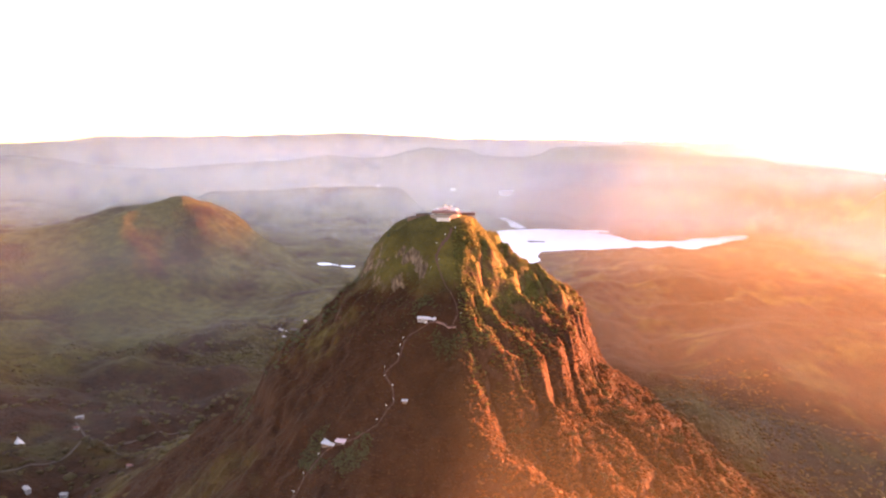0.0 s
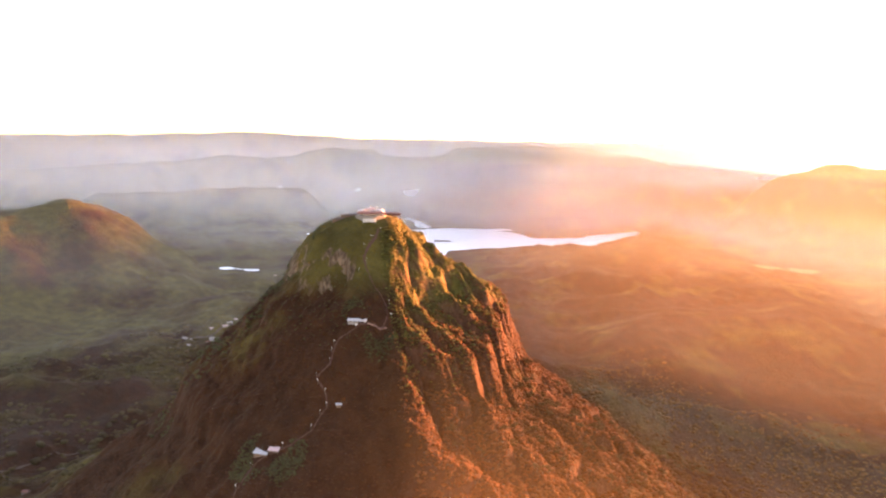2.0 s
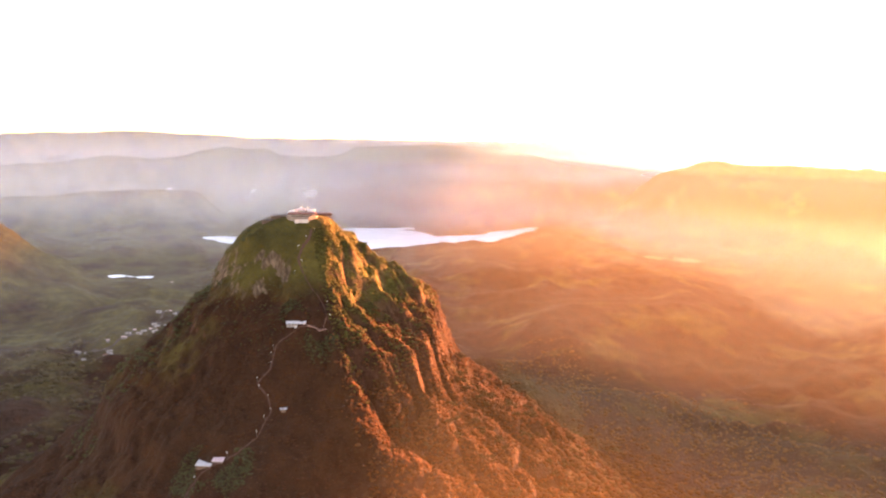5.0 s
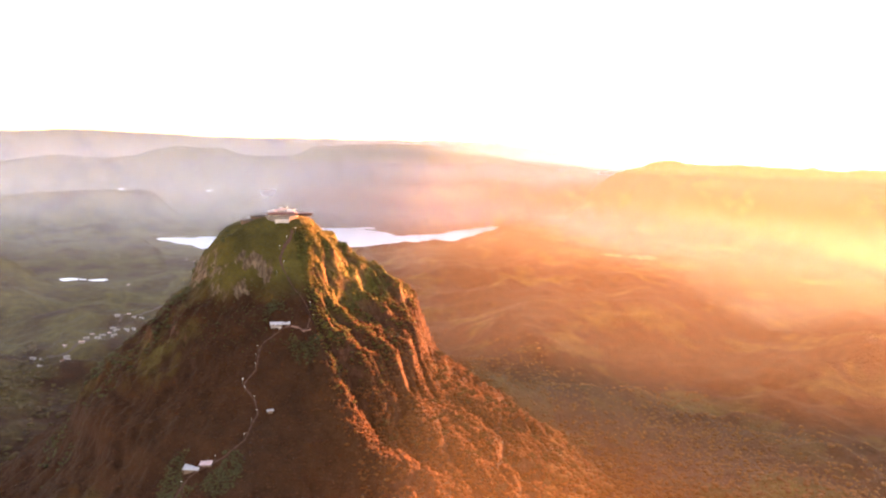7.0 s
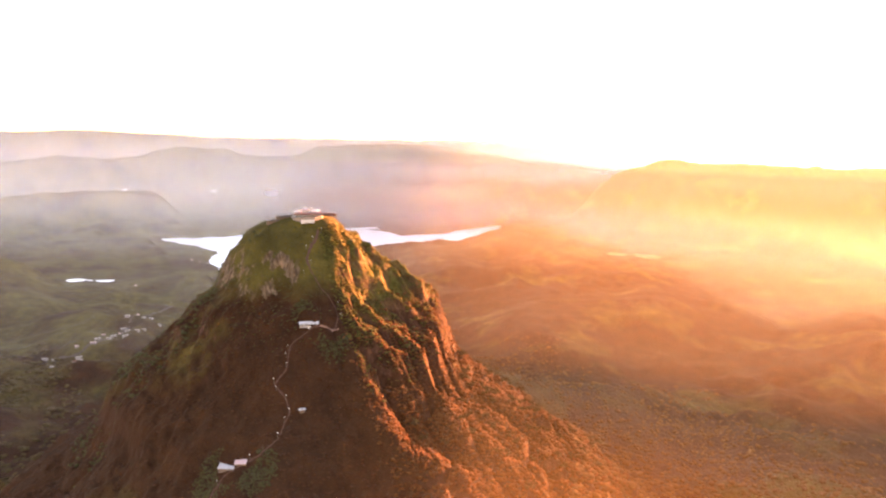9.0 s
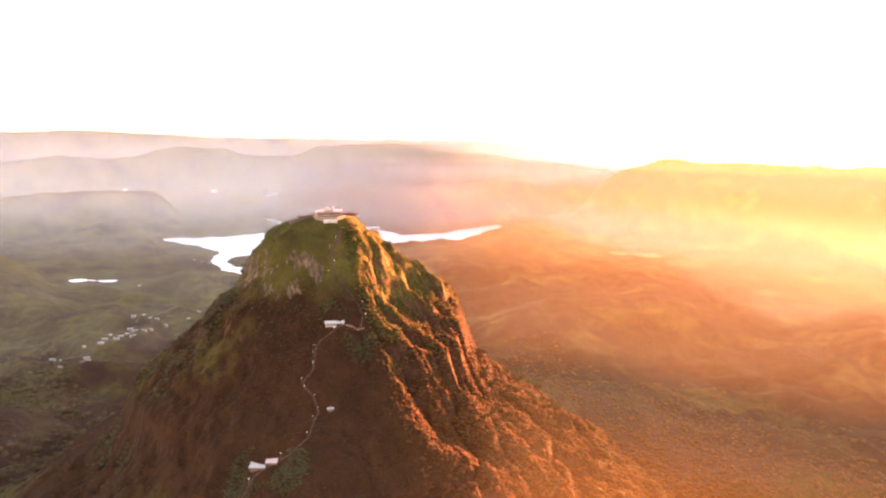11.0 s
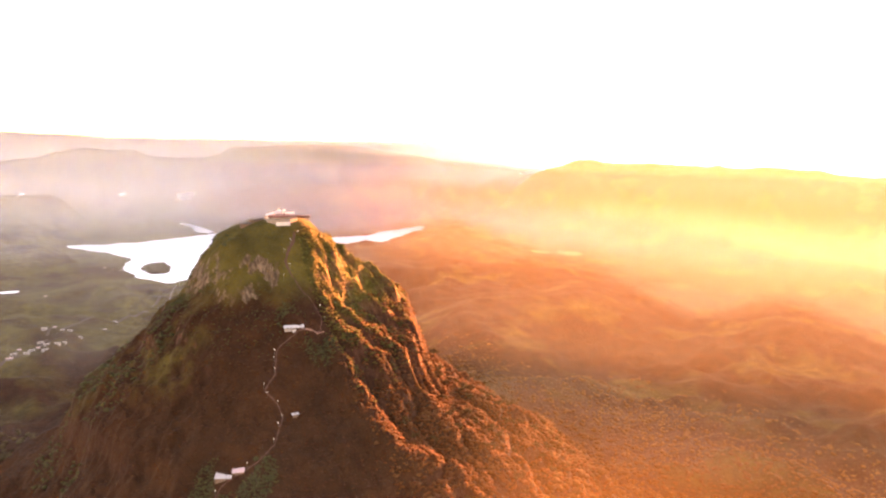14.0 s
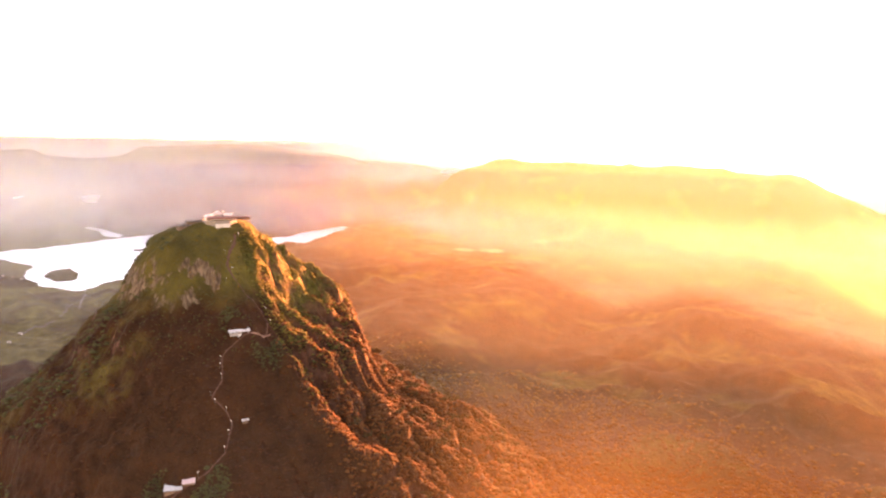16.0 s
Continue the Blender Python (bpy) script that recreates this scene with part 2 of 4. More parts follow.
# ---- materials ----
class Nodes:
    """A short way to write node trees."""

    def __init__(self, name):
        self.mat = bpy.data.materials.new(name)
        self.mat.use_nodes = True
        self.tree = self.mat.node_tree
        self.bsdf = self.tree.nodes["Principled BSDF"]
        self.out = self.tree.nodes["Material Output"]

    def add(self, kind, inputs=None, **props):
        n = self.tree.nodes.new(kind)
        if "operation" in props:
            n.operation = props["operation"]
        if "use_clamp" in props:
            n.use_clamp = props["use_clamp"]
        if "data_type" in props:
            n.data_type, n.blend_type = props["data_type"], props["blend_type"]
        for k, v in (inputs or {}).items():
            self.put(n.inputs[k], v)
        return n

    def put(self, socket, v):
        if isinstance(v, bpy.types.NodeSocket):
            self.tree.links.new(v, socket)
        else:
            socket.default_value = v

    def noise(self, scale, detail=4.0, rough=0.55, vector=None):
        n = self.add("ShaderNodeTexNoise", {"Scale": scale, "Detail": detail, "Roughness": rough})
        self.tree.links.new(vector or self.coords(), n.inputs["Vector"])
        return n.outputs["Fac"]

    def coords(self):
        return self.add("ShaderNodeNewGeometry").outputs["Position"]

    def ramp(self, fac, *stops):
        n = self.add("ShaderNodeValToRGB", {"Fac": fac})
        e = n.color_ramp.elements
        while len(e) < len(stops):
            e.new(0.5)
        for item, (p, c) in zip(e, stops):
            item.position, item.color = p, (*c, 1) if len(c) == 3 else c
        return n.outputs["Color"]

    def mix(self, fac, a, b, blend="MIX"):
        n = self.add("ShaderNodeMix", data_type="RGBA", blend_type=blend)
        self.put(n.inputs[0], fac)
        for s, v in ((n.inputs[6], a), (n.inputs[7], b)):
            self.put(s, (*v, 1) if isinstance(v, tuple) and len(v) == 3 else v)
        return n.outputs[2]

    def math(self, op, a, b=0.0, clamp=False):
        n = self.add("ShaderNodeMath", operation=op, use_clamp=clamp)
        self.put(n.inputs[0], a)
        self.put(n.inputs[1], b)
        return n.outputs[0]

    def bump(self, height, strength=0.5, distance=1.0):
        n = self.add("ShaderNodeBump", {"Strength": strength, "Distance": distance, "Height": height})
        self.tree.links.new(n.outputs["Normal"], self.bsdf.inputs["Normal"])

    def finish(self, color, rough=0.9, metal=0.0, spec=0.2):
        self.put(self.bsdf.inputs["Base Color"], (*color, 1) if isinstance(color, tuple) else color)
        self.put(self.bsdf.inputs["Roughness"], rough)
        self.bsdf.inputs["Metallic"].default_value = metal
        self.bsdf.inputs["Specular IOR Level"].default_value = spec
        return self.mat


def land_material():
    n = Nodes("forested_land")
    geo = n.add("ShaderNodeNewGeometry")
    pos = geo.outputs["Position"]
    slope = n.add("ShaderNodeSeparateXYZ", {"Vector": geo.outputs["True Normal"]}).outputs["Z"]
    big = n.noise(0.006, 5, 0.6, pos)
    mid = n.noise(0.05, 4, 0.6, pos)
    crowns = n.add("ShaderNodeTexVoronoi", {"Scale": 0.14, "Vector": pos}).outputs["Distance"]
    fine = n.noise(0.6, 3, 0.6, pos)
    green = n.ramp(mid, (0.3, (0.037, 0.026, 0.006)), (0.5, (0.059, 0.041, 0.009)), (0.72, (0.085, 0.061, 0.013)))
    brown = n.ramp(mid, (0.3, (0.022, 0.0076, 0.0025)), (0.7, (0.040, 0.0136, 0.0042)))
    # grass grows on the summit dome and on the valley's meadows, heath and scrub between them
    z = n.add("ShaderNodeSeparateXYZ", {"Vector": pos}).outputs["Z"]
    dome = n.ramp(n.math("DIVIDE", n.math("ADD", z, 500.0), 600.0), (0.25, (0.05,) * 3), (0.55, (0.0,) * 3), (0.735, (0.0,) * 3), (0.785, (0.24,) * 3))
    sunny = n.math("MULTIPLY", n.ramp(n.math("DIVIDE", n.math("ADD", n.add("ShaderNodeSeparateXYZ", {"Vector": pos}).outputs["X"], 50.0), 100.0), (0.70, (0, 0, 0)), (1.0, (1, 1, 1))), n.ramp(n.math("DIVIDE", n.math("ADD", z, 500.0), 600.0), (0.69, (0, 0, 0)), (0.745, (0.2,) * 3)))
    spread = n.math("DIVIDE", n.add("ShaderNodeVectorMath", {0: n.add("ShaderNodeVectorMath", {0: pos, 1: (1, 1, 0)}, operation="MULTIPLY").outputs[0]}, operation="LENGTH").outputs["Value"], 1000.0)
    outer = n.ramp(spread, (0.5, (0, 0, 0)), (1.1, (0.2,) * 3))
    outer = n.math("MULTIPLY", outer, n.ramp(n.math("DIVIDE", n.math("ADD", n.add("ShaderNodeSeparateXYZ", {"Vector": pos}).outputs["X"], 1000.0), 2000.0), (0.40, (1, 1, 1)), (0.60, (0.15,) * 3)))
    grown = n.math("ADD", big, n.math("MAXIMUM", outer, n.math("MAXIMUM", dome, sunny)))
    veg = n.mix(n.ramp(grown, (0.56, (0, 0, 0)), (0.74, (1, 1, 1))), brown, green)
    behind = n.math("DIVIDE", n.add("ShaderNodeSeparateXYZ", {"Vector": pos}).outputs["X"], -150.0)
    upper = n.ramp(n.math("DIVIDE", n.math("ADD", z, 500.0), 600.0), (0.64, (0, 0, 0)), (0.68, (1, 1, 1)))
    veg = n.mix(n.math("MULTIPLY", n.math("MULTIPLY", upper, n.ramp(behind, (0.38, (0, 0, 0)), (0.6, (1, 1, 1)))), n.ramp(mid, (0.50, (0, 0, 0)), (0.62, (0.5,) * 3))), veg, green)
    # grass of the eastern ribs, greener and brightened to look sunlit
    sunlit_grass = n.ramp(mid, (0.3, (0.050, 0.044, 0.010)), (0.7, (0.098, 0.085, 0.019)))
    veg = n.mix(n.math("MULTIPLY", sunny, 4.0), veg, sunlit_grass)
    # streaked rock on the steep faces
    streak = n.add("ShaderNodeMapping", {"Vector": pos, "Scale": (0.42, 0.42, 0.035)}).outputs["Vector"]
    lines = n.noise(1.0, 5, 0.65, streak)
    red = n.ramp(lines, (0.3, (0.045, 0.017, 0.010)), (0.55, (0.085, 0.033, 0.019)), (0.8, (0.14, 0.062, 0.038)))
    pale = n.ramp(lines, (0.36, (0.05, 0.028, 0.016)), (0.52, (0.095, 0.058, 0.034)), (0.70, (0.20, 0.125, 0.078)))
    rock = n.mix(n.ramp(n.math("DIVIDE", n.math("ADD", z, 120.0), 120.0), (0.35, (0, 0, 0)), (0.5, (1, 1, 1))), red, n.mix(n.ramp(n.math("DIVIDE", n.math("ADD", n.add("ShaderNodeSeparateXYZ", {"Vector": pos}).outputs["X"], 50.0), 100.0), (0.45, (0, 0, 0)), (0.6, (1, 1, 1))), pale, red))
    brow = n.ramp(n.math("DIVIDE", n.math("ADD", z, 120.0), 120.0), (0.48, (0, 0, 0)), (0.56, (0.075,) * 3), (0.7, (0.075,) * 3), (0.78, (0, 0, 0)))
    slope = n.math("SUBTRACT", slope, brow)
    steep = n.math("ADD", slope, n.math("MULTIPLY", n.math("SUBTRACT", mid, 0.5), 0.6))
    bare = n.ramp(steep, (0.34, (1, 1, 1)), (0.44, (0, 0, 0)))
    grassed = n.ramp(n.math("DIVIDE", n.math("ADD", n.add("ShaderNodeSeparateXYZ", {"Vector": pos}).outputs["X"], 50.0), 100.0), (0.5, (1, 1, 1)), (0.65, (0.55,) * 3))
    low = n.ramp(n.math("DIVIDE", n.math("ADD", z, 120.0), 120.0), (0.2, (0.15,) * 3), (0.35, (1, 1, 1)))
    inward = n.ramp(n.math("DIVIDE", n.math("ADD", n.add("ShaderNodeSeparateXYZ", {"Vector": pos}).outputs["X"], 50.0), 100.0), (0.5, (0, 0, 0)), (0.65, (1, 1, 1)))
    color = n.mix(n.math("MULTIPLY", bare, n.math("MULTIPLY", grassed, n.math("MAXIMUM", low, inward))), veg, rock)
    n.bump(n.math("ADD", n.math("MULTIPLY", crowns, 0.7), n.math("MULTIPLY", fine, 0.5)), 0.8, 4.0)
    return n.finish(color, 0.95, spec=0.08)


def water_material():
    n = Nodes("lake_water")
    n.bump(n.noise(0.05, 4), 0.3, 0.5)
    n.bsdf.inputs["IOR"].default_value = 2.2
    return n.finish((0.76, 0.755, 0.75), 0.4, metal=0.9, spec=0.6)


def mist_material():
    """Thin mist with distance haze and sun glow put into its colours: its density lies in the sheet's first coordinate,
    the height over the ground, as a share of the depth of the misty layer, in the second.
    """
    n = Nodes("mist_with_sun_glow")
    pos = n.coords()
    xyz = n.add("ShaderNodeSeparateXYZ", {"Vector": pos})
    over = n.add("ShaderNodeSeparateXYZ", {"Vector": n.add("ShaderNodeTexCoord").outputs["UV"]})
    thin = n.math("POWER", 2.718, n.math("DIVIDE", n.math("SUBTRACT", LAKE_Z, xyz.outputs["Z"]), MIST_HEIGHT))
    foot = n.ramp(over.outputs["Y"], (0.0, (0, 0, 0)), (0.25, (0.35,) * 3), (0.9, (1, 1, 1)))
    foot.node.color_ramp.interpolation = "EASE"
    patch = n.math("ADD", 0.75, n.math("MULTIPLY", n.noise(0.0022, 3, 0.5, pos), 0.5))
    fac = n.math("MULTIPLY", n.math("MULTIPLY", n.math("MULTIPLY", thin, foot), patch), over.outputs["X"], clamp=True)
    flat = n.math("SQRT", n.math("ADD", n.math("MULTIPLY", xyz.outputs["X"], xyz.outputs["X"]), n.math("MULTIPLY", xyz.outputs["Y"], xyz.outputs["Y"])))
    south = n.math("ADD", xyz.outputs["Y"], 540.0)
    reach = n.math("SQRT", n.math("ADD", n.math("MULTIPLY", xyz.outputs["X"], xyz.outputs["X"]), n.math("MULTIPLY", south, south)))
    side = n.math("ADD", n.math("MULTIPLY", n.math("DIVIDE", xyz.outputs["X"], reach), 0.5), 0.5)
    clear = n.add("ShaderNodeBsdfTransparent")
    # distance haze put into the front colour: warm near, bluer far
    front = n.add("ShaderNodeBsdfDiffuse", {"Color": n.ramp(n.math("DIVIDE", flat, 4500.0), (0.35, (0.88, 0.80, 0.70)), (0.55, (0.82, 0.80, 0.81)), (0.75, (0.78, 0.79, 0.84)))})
    # sun glow put into the rear colour by distance and side
    glow_tint = n.ramp(n.math("DIVIDE", flat, 4500.0), (0.38, (0.58, 0.43, 0.27)), (0.46, (0.29, 0.41, 0.59)), (0.52, (0.24, 0.355, 0.56)), (0.60, (0.085, 0.14, 0.28)), (0.75, (0.085, 0.145, 0.32)))
    glow_tint = n.mix(n.ramp(side, (0.70, (0, 0, 0)), (0.88, (1, 1, 1))), glow_tint, n.ramp(n.math("DIVIDE", flat, 4500.0), (0.3, (0.44, 0.52, 0.46)), (0.55, (0.42, 0.52, 0.55)), (0.7, (0.34, 0.40, 0.56))))
    # glow painted on the near sheets: orange low over the slopes, paler above
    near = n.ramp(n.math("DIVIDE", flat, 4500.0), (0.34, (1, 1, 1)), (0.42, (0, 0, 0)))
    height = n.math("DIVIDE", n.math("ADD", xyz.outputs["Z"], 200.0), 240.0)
    glow_tint = n.mix(near, glow_tint, n.ramp(height, (0.45, (0.60, 0.42, 0.23)), (0.66, (0.54, 0.48, 0.34)), (0.88, (0.36, 0.46, 0.46))))
    rear = n.add("ShaderNodeBsdfTranslucent", {"Color": glow_tint})
    # more light let through towards the east, part of the sun glow
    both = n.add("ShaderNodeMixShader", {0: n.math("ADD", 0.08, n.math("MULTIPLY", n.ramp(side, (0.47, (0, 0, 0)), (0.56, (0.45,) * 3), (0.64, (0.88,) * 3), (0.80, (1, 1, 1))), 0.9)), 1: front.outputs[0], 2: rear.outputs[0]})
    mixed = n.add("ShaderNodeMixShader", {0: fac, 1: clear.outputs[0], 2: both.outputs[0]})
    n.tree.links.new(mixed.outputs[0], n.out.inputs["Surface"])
    return n.mat


MIST_HEIGHT = 600.0
M_LAND, M_WATER, M_MIST = land_material(), water_material(), mist_material()


# ---- ground ----
def mesh_from(name, verts, faces, material, smooth=True):
    me = bpy.data.meshes.new(name)
    v = np.asarray(verts, dtype=np.float32)
    f = np.asarray(faces, dtype=np.int32)
    me.vertices.add(len(v))
    me.vertices.foreach_set("co", v.ravel())
    k = f.shape[1]
    me.loops.add(f.size)
    me.loops.foreach_set("vertex_index", f.ravel())
    me.polygons.add(len(f))
    me.polygons.foreach_set("loop_start", np.arange(0, f.size, k, dtype=np.int32))
    me.polygons.foreach_set("loop_total", np.full(len(f), k, dtype=np.int32))
    me.update(calc_edges=True)
    me.validate()
    me.polygons.foreach_set("use_smooth", np.full(len(me.polygons), smooth))
    me.materials.append(material)
    return me


rings = np.concatenate([np.arange(0.5, 180, 1.7), np.geomspace(181.5, 5600, 250)])
turns = 900
ang = np.linspace(0, 2 * math.pi, turns, endpoint=False)
RR, TT = np.meshgrid(rings, ang, indexing="ij")
GX, GY = RR * np.cos(TT), RR * np.sin(TT)
GZ = land(GX, GY)
grid_v = np.stack([GX, GY, GZ], -1).reshape(-1, 3)
i = np.arange(len(rings) - 1)[:, None]
j = np.arange(turns)[None, :]
k = (j + 1) % turns
grid_f = np.stack([i * turns + j, (i + 1) * turns + j, (i + 1) * turns + k, i * turns + k], -1).reshape(-1, 4)
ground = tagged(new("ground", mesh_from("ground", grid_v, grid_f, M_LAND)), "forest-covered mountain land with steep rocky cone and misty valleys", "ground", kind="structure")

bm = bmesh.new()
bmesh.ops.create_grid(bm, x_segments=2, y_segments=2, size=5600)
for v in bm.verts:
    v.co.z = LAKE_Z
me = bpy.data.meshes.new("water")
bm.to_mesh(me)
bm.free()
me.materials.append(M_WATER)
water = tagged(new("water", me), "still lake water shining under the pale morning sky", "lake", kind="structure")


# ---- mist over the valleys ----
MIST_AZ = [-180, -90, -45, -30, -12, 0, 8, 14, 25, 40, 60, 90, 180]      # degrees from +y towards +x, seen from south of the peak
# near sheet and eastern densities stand in for glare and sun glow
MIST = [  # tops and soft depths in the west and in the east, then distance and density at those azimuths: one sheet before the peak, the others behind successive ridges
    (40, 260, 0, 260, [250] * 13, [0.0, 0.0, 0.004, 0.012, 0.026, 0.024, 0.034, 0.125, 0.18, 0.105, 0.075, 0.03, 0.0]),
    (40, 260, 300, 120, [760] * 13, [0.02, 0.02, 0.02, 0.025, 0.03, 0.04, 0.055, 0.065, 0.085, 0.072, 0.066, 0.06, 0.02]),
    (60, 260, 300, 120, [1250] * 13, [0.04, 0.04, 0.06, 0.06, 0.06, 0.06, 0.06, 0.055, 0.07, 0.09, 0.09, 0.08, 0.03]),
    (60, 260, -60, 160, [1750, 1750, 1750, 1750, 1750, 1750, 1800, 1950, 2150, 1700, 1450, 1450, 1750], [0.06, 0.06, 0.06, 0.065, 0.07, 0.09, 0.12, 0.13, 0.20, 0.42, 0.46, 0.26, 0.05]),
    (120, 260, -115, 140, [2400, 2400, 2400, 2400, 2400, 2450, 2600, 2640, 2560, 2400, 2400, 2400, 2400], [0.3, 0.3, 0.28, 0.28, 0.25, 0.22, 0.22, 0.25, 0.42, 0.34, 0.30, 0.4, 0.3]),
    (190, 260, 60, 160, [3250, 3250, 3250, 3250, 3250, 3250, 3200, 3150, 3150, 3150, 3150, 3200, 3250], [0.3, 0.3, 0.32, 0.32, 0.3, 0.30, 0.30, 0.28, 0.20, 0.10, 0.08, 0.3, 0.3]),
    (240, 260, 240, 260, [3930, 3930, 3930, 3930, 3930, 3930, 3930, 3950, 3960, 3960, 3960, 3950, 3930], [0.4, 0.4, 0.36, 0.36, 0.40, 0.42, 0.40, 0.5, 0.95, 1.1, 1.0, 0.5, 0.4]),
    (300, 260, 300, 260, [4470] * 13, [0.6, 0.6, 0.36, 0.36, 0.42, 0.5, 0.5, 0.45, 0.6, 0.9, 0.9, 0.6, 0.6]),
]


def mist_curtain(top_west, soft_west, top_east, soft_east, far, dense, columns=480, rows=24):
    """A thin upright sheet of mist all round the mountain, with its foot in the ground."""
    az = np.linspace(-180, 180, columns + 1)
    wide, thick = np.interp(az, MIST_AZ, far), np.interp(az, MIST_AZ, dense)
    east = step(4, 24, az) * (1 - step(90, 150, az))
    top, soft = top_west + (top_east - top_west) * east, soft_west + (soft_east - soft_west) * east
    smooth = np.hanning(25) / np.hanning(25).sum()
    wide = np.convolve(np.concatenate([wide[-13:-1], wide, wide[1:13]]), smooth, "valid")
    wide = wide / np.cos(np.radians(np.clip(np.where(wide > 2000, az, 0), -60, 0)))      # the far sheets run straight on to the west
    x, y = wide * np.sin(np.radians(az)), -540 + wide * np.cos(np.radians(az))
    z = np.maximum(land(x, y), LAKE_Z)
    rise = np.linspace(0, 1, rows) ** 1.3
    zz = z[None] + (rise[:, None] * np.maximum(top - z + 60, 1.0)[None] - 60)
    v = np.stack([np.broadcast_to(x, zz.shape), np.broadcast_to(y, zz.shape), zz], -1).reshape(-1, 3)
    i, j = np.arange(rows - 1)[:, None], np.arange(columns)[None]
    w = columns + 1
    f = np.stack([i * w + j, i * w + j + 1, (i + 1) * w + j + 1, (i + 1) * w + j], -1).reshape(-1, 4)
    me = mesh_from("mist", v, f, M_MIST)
    # haze fade at top and foot, put into the sheet's coordinates
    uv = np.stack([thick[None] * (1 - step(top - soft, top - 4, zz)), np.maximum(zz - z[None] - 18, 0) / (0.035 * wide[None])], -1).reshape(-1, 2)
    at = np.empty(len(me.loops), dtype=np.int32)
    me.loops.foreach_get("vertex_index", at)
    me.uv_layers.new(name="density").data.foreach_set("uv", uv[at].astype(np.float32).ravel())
    return tagged(new("mist", me), "thin mist sheet standing in for haze, glare and sun glow", "mist", group="mist layers", kind="structure")


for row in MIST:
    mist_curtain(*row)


def simple(name, dark, light, scale=1.5, rough=0.85, metal=0.0, spec=0.25, bump=0.2, stain=None):
    """A two-tone weathered surface; stain: a third colour in blotches."""
    n = Nodes(name)
    tc = n.add("ShaderNodeTexCoord").outputs["Object"]
    color = n.ramp(n.noise(scale, 5, 0.6, tc), (0.3, dark), (0.7, light))
    if stain:
        color = n.mix(n.ramp(n.noise(scale * 0.35, 4, 0.6, tc), (0.55, (0, 0, 0)), (0.72, (0.7, 0.7, 0.7))), color, stain)
    n.bump(n.noise(scale * 6, 3, 0.6, tc), bump, 0.05)
    return n.finish(color, rough, metal, spec)


M_WHITE = simple("white_plaster", (0.40, 0.34, 0.29), (0.56, 0.50, 0.45), 0.8, stain=(0.36, 0.29, 0.23))
M_PALE = simple("weathered_pale_wall", (0.19, 0.155, 0.13), (0.29, 0.24, 0.20), 0.5)
M_TIN = simple("pale_tin_roof", (0.27, 0.245, 0.225), (0.38, 0.345, 0.32), 0.6, 0.55, spec=0.3, stain=(0.31, 0.25, 0.21))
M_PINK = simple("faded_red_tin_roof", (0.36, 0.22, 0.19), (0.48, 0.33, 0.30), 0.6, 0.6, stain=(0.42, 0.28, 0.24))
M_RED = simple("red_brown_roof", (0.12, 0.04, 0.028), (0.20, 0.075, 0.05), 0.7, 0.7, stain=(0.16, 0.08, 0.06))
M_DARK = simple("dark_roof", (0.06, 0.045, 0.04), (0.12, 0.085, 0.07), 0.7, 0.8)
M_CONCRETE = simple("worn_concrete", (0.15, 0.11, 0.085), (0.25, 0.19, 0.15), 1.0)
M_EARTH = simple("red_earth", (0.13, 0.06, 0.042), (0.22, 0.11, 0.075), 0.4)
M_STAIR = simple("worn_brown_stone", (0.045, 0.017, 0.010), (0.085, 0.034, 0.021), 0.8)
M_TRACK = simple("pale_dirt_track", (0.045, 0.026, 0.016), (0.075, 0.046, 0.03), 0.1)
M_FIELD = simple("pale_green_field", (0.05, 0.055, 0.022), (0.075, 0.08, 0.03), 0.02)
M_GLASS = simple("dark_window_glass", (0.02, 0.02, 0.025), (0.035, 0.035, 0.04), 1.0, 0.1, spec=0.5, bump=0.0)
M_WOOD = simple("weathered_wood", (0.10, 0.055, 0.035), (0.17, 0.10, 0.06), 2.0)
M_STEEL = simple("grey_steel", (0.08, 0.075, 0.07), (0.14, 0.13, 0.12), 3.0, 0.6, 0.3)
M_BARK = simple("bark", (0.07, 0.045, 0.03), (0.13, 0.09, 0.06), 3.0)
M_GOLD = simple("gilded_metal", (0.55, 0.36, 0.10), (0.70, 0.48, 0.16), 2.0, 0.35, 0.9)
M_CLOTH = simple("white_and_yellow_cloth", (0.7, 0.6, 0.35), (0.8, 0.75, 0.65), 0.5)


def lamp_glow():
    n = Nodes("lamp_glow")
    n.put(n.bsdf.inputs["Emission Color"], (1.0, 0.95, 0.85, 1))
    n.bsdf.inputs["Emission Strength"].default_value = 0.06
    return n.finish((0.8, 0.8, 0.78), 0.4)


def foliage(name, dark, mid, light, dry, shade=(0.03, 0.016, 0.007), through=0.28):
    """Leaves whose colour differs from clump to clump, and that let some light through."""
    n = Nodes(name)
    geo = n.add("ShaderNodeNewGeometry")
    tone = n.ramp(geo.outputs["Random Per Island"], (0.0, dark), (0.45, mid), (0.8, light), (1.0, dry))
    leaf = n.noise(1.3, 4, 0.7)
    color = n.mix(n.ramp(leaf, (0.35, (0, 0, 0)), (0.7, (0.45,) * 3)), tone, shade)
    n.bump(n.noise(1.8, 3, 0.7), 0.9, 1.0)
    n.finish(color, 0.9, spec=0.1)
    thin = n.add("ShaderNodeBsdfTranslucent", {"Color": color})
    both = n.add("ShaderNodeMixShader", {0: through, 1: n.bsdf.outputs[0], 2: thin.outputs[0]})
    n.tree.links.new(both.outputs[0], n.out.inputs["Surface"])
    return n.mat


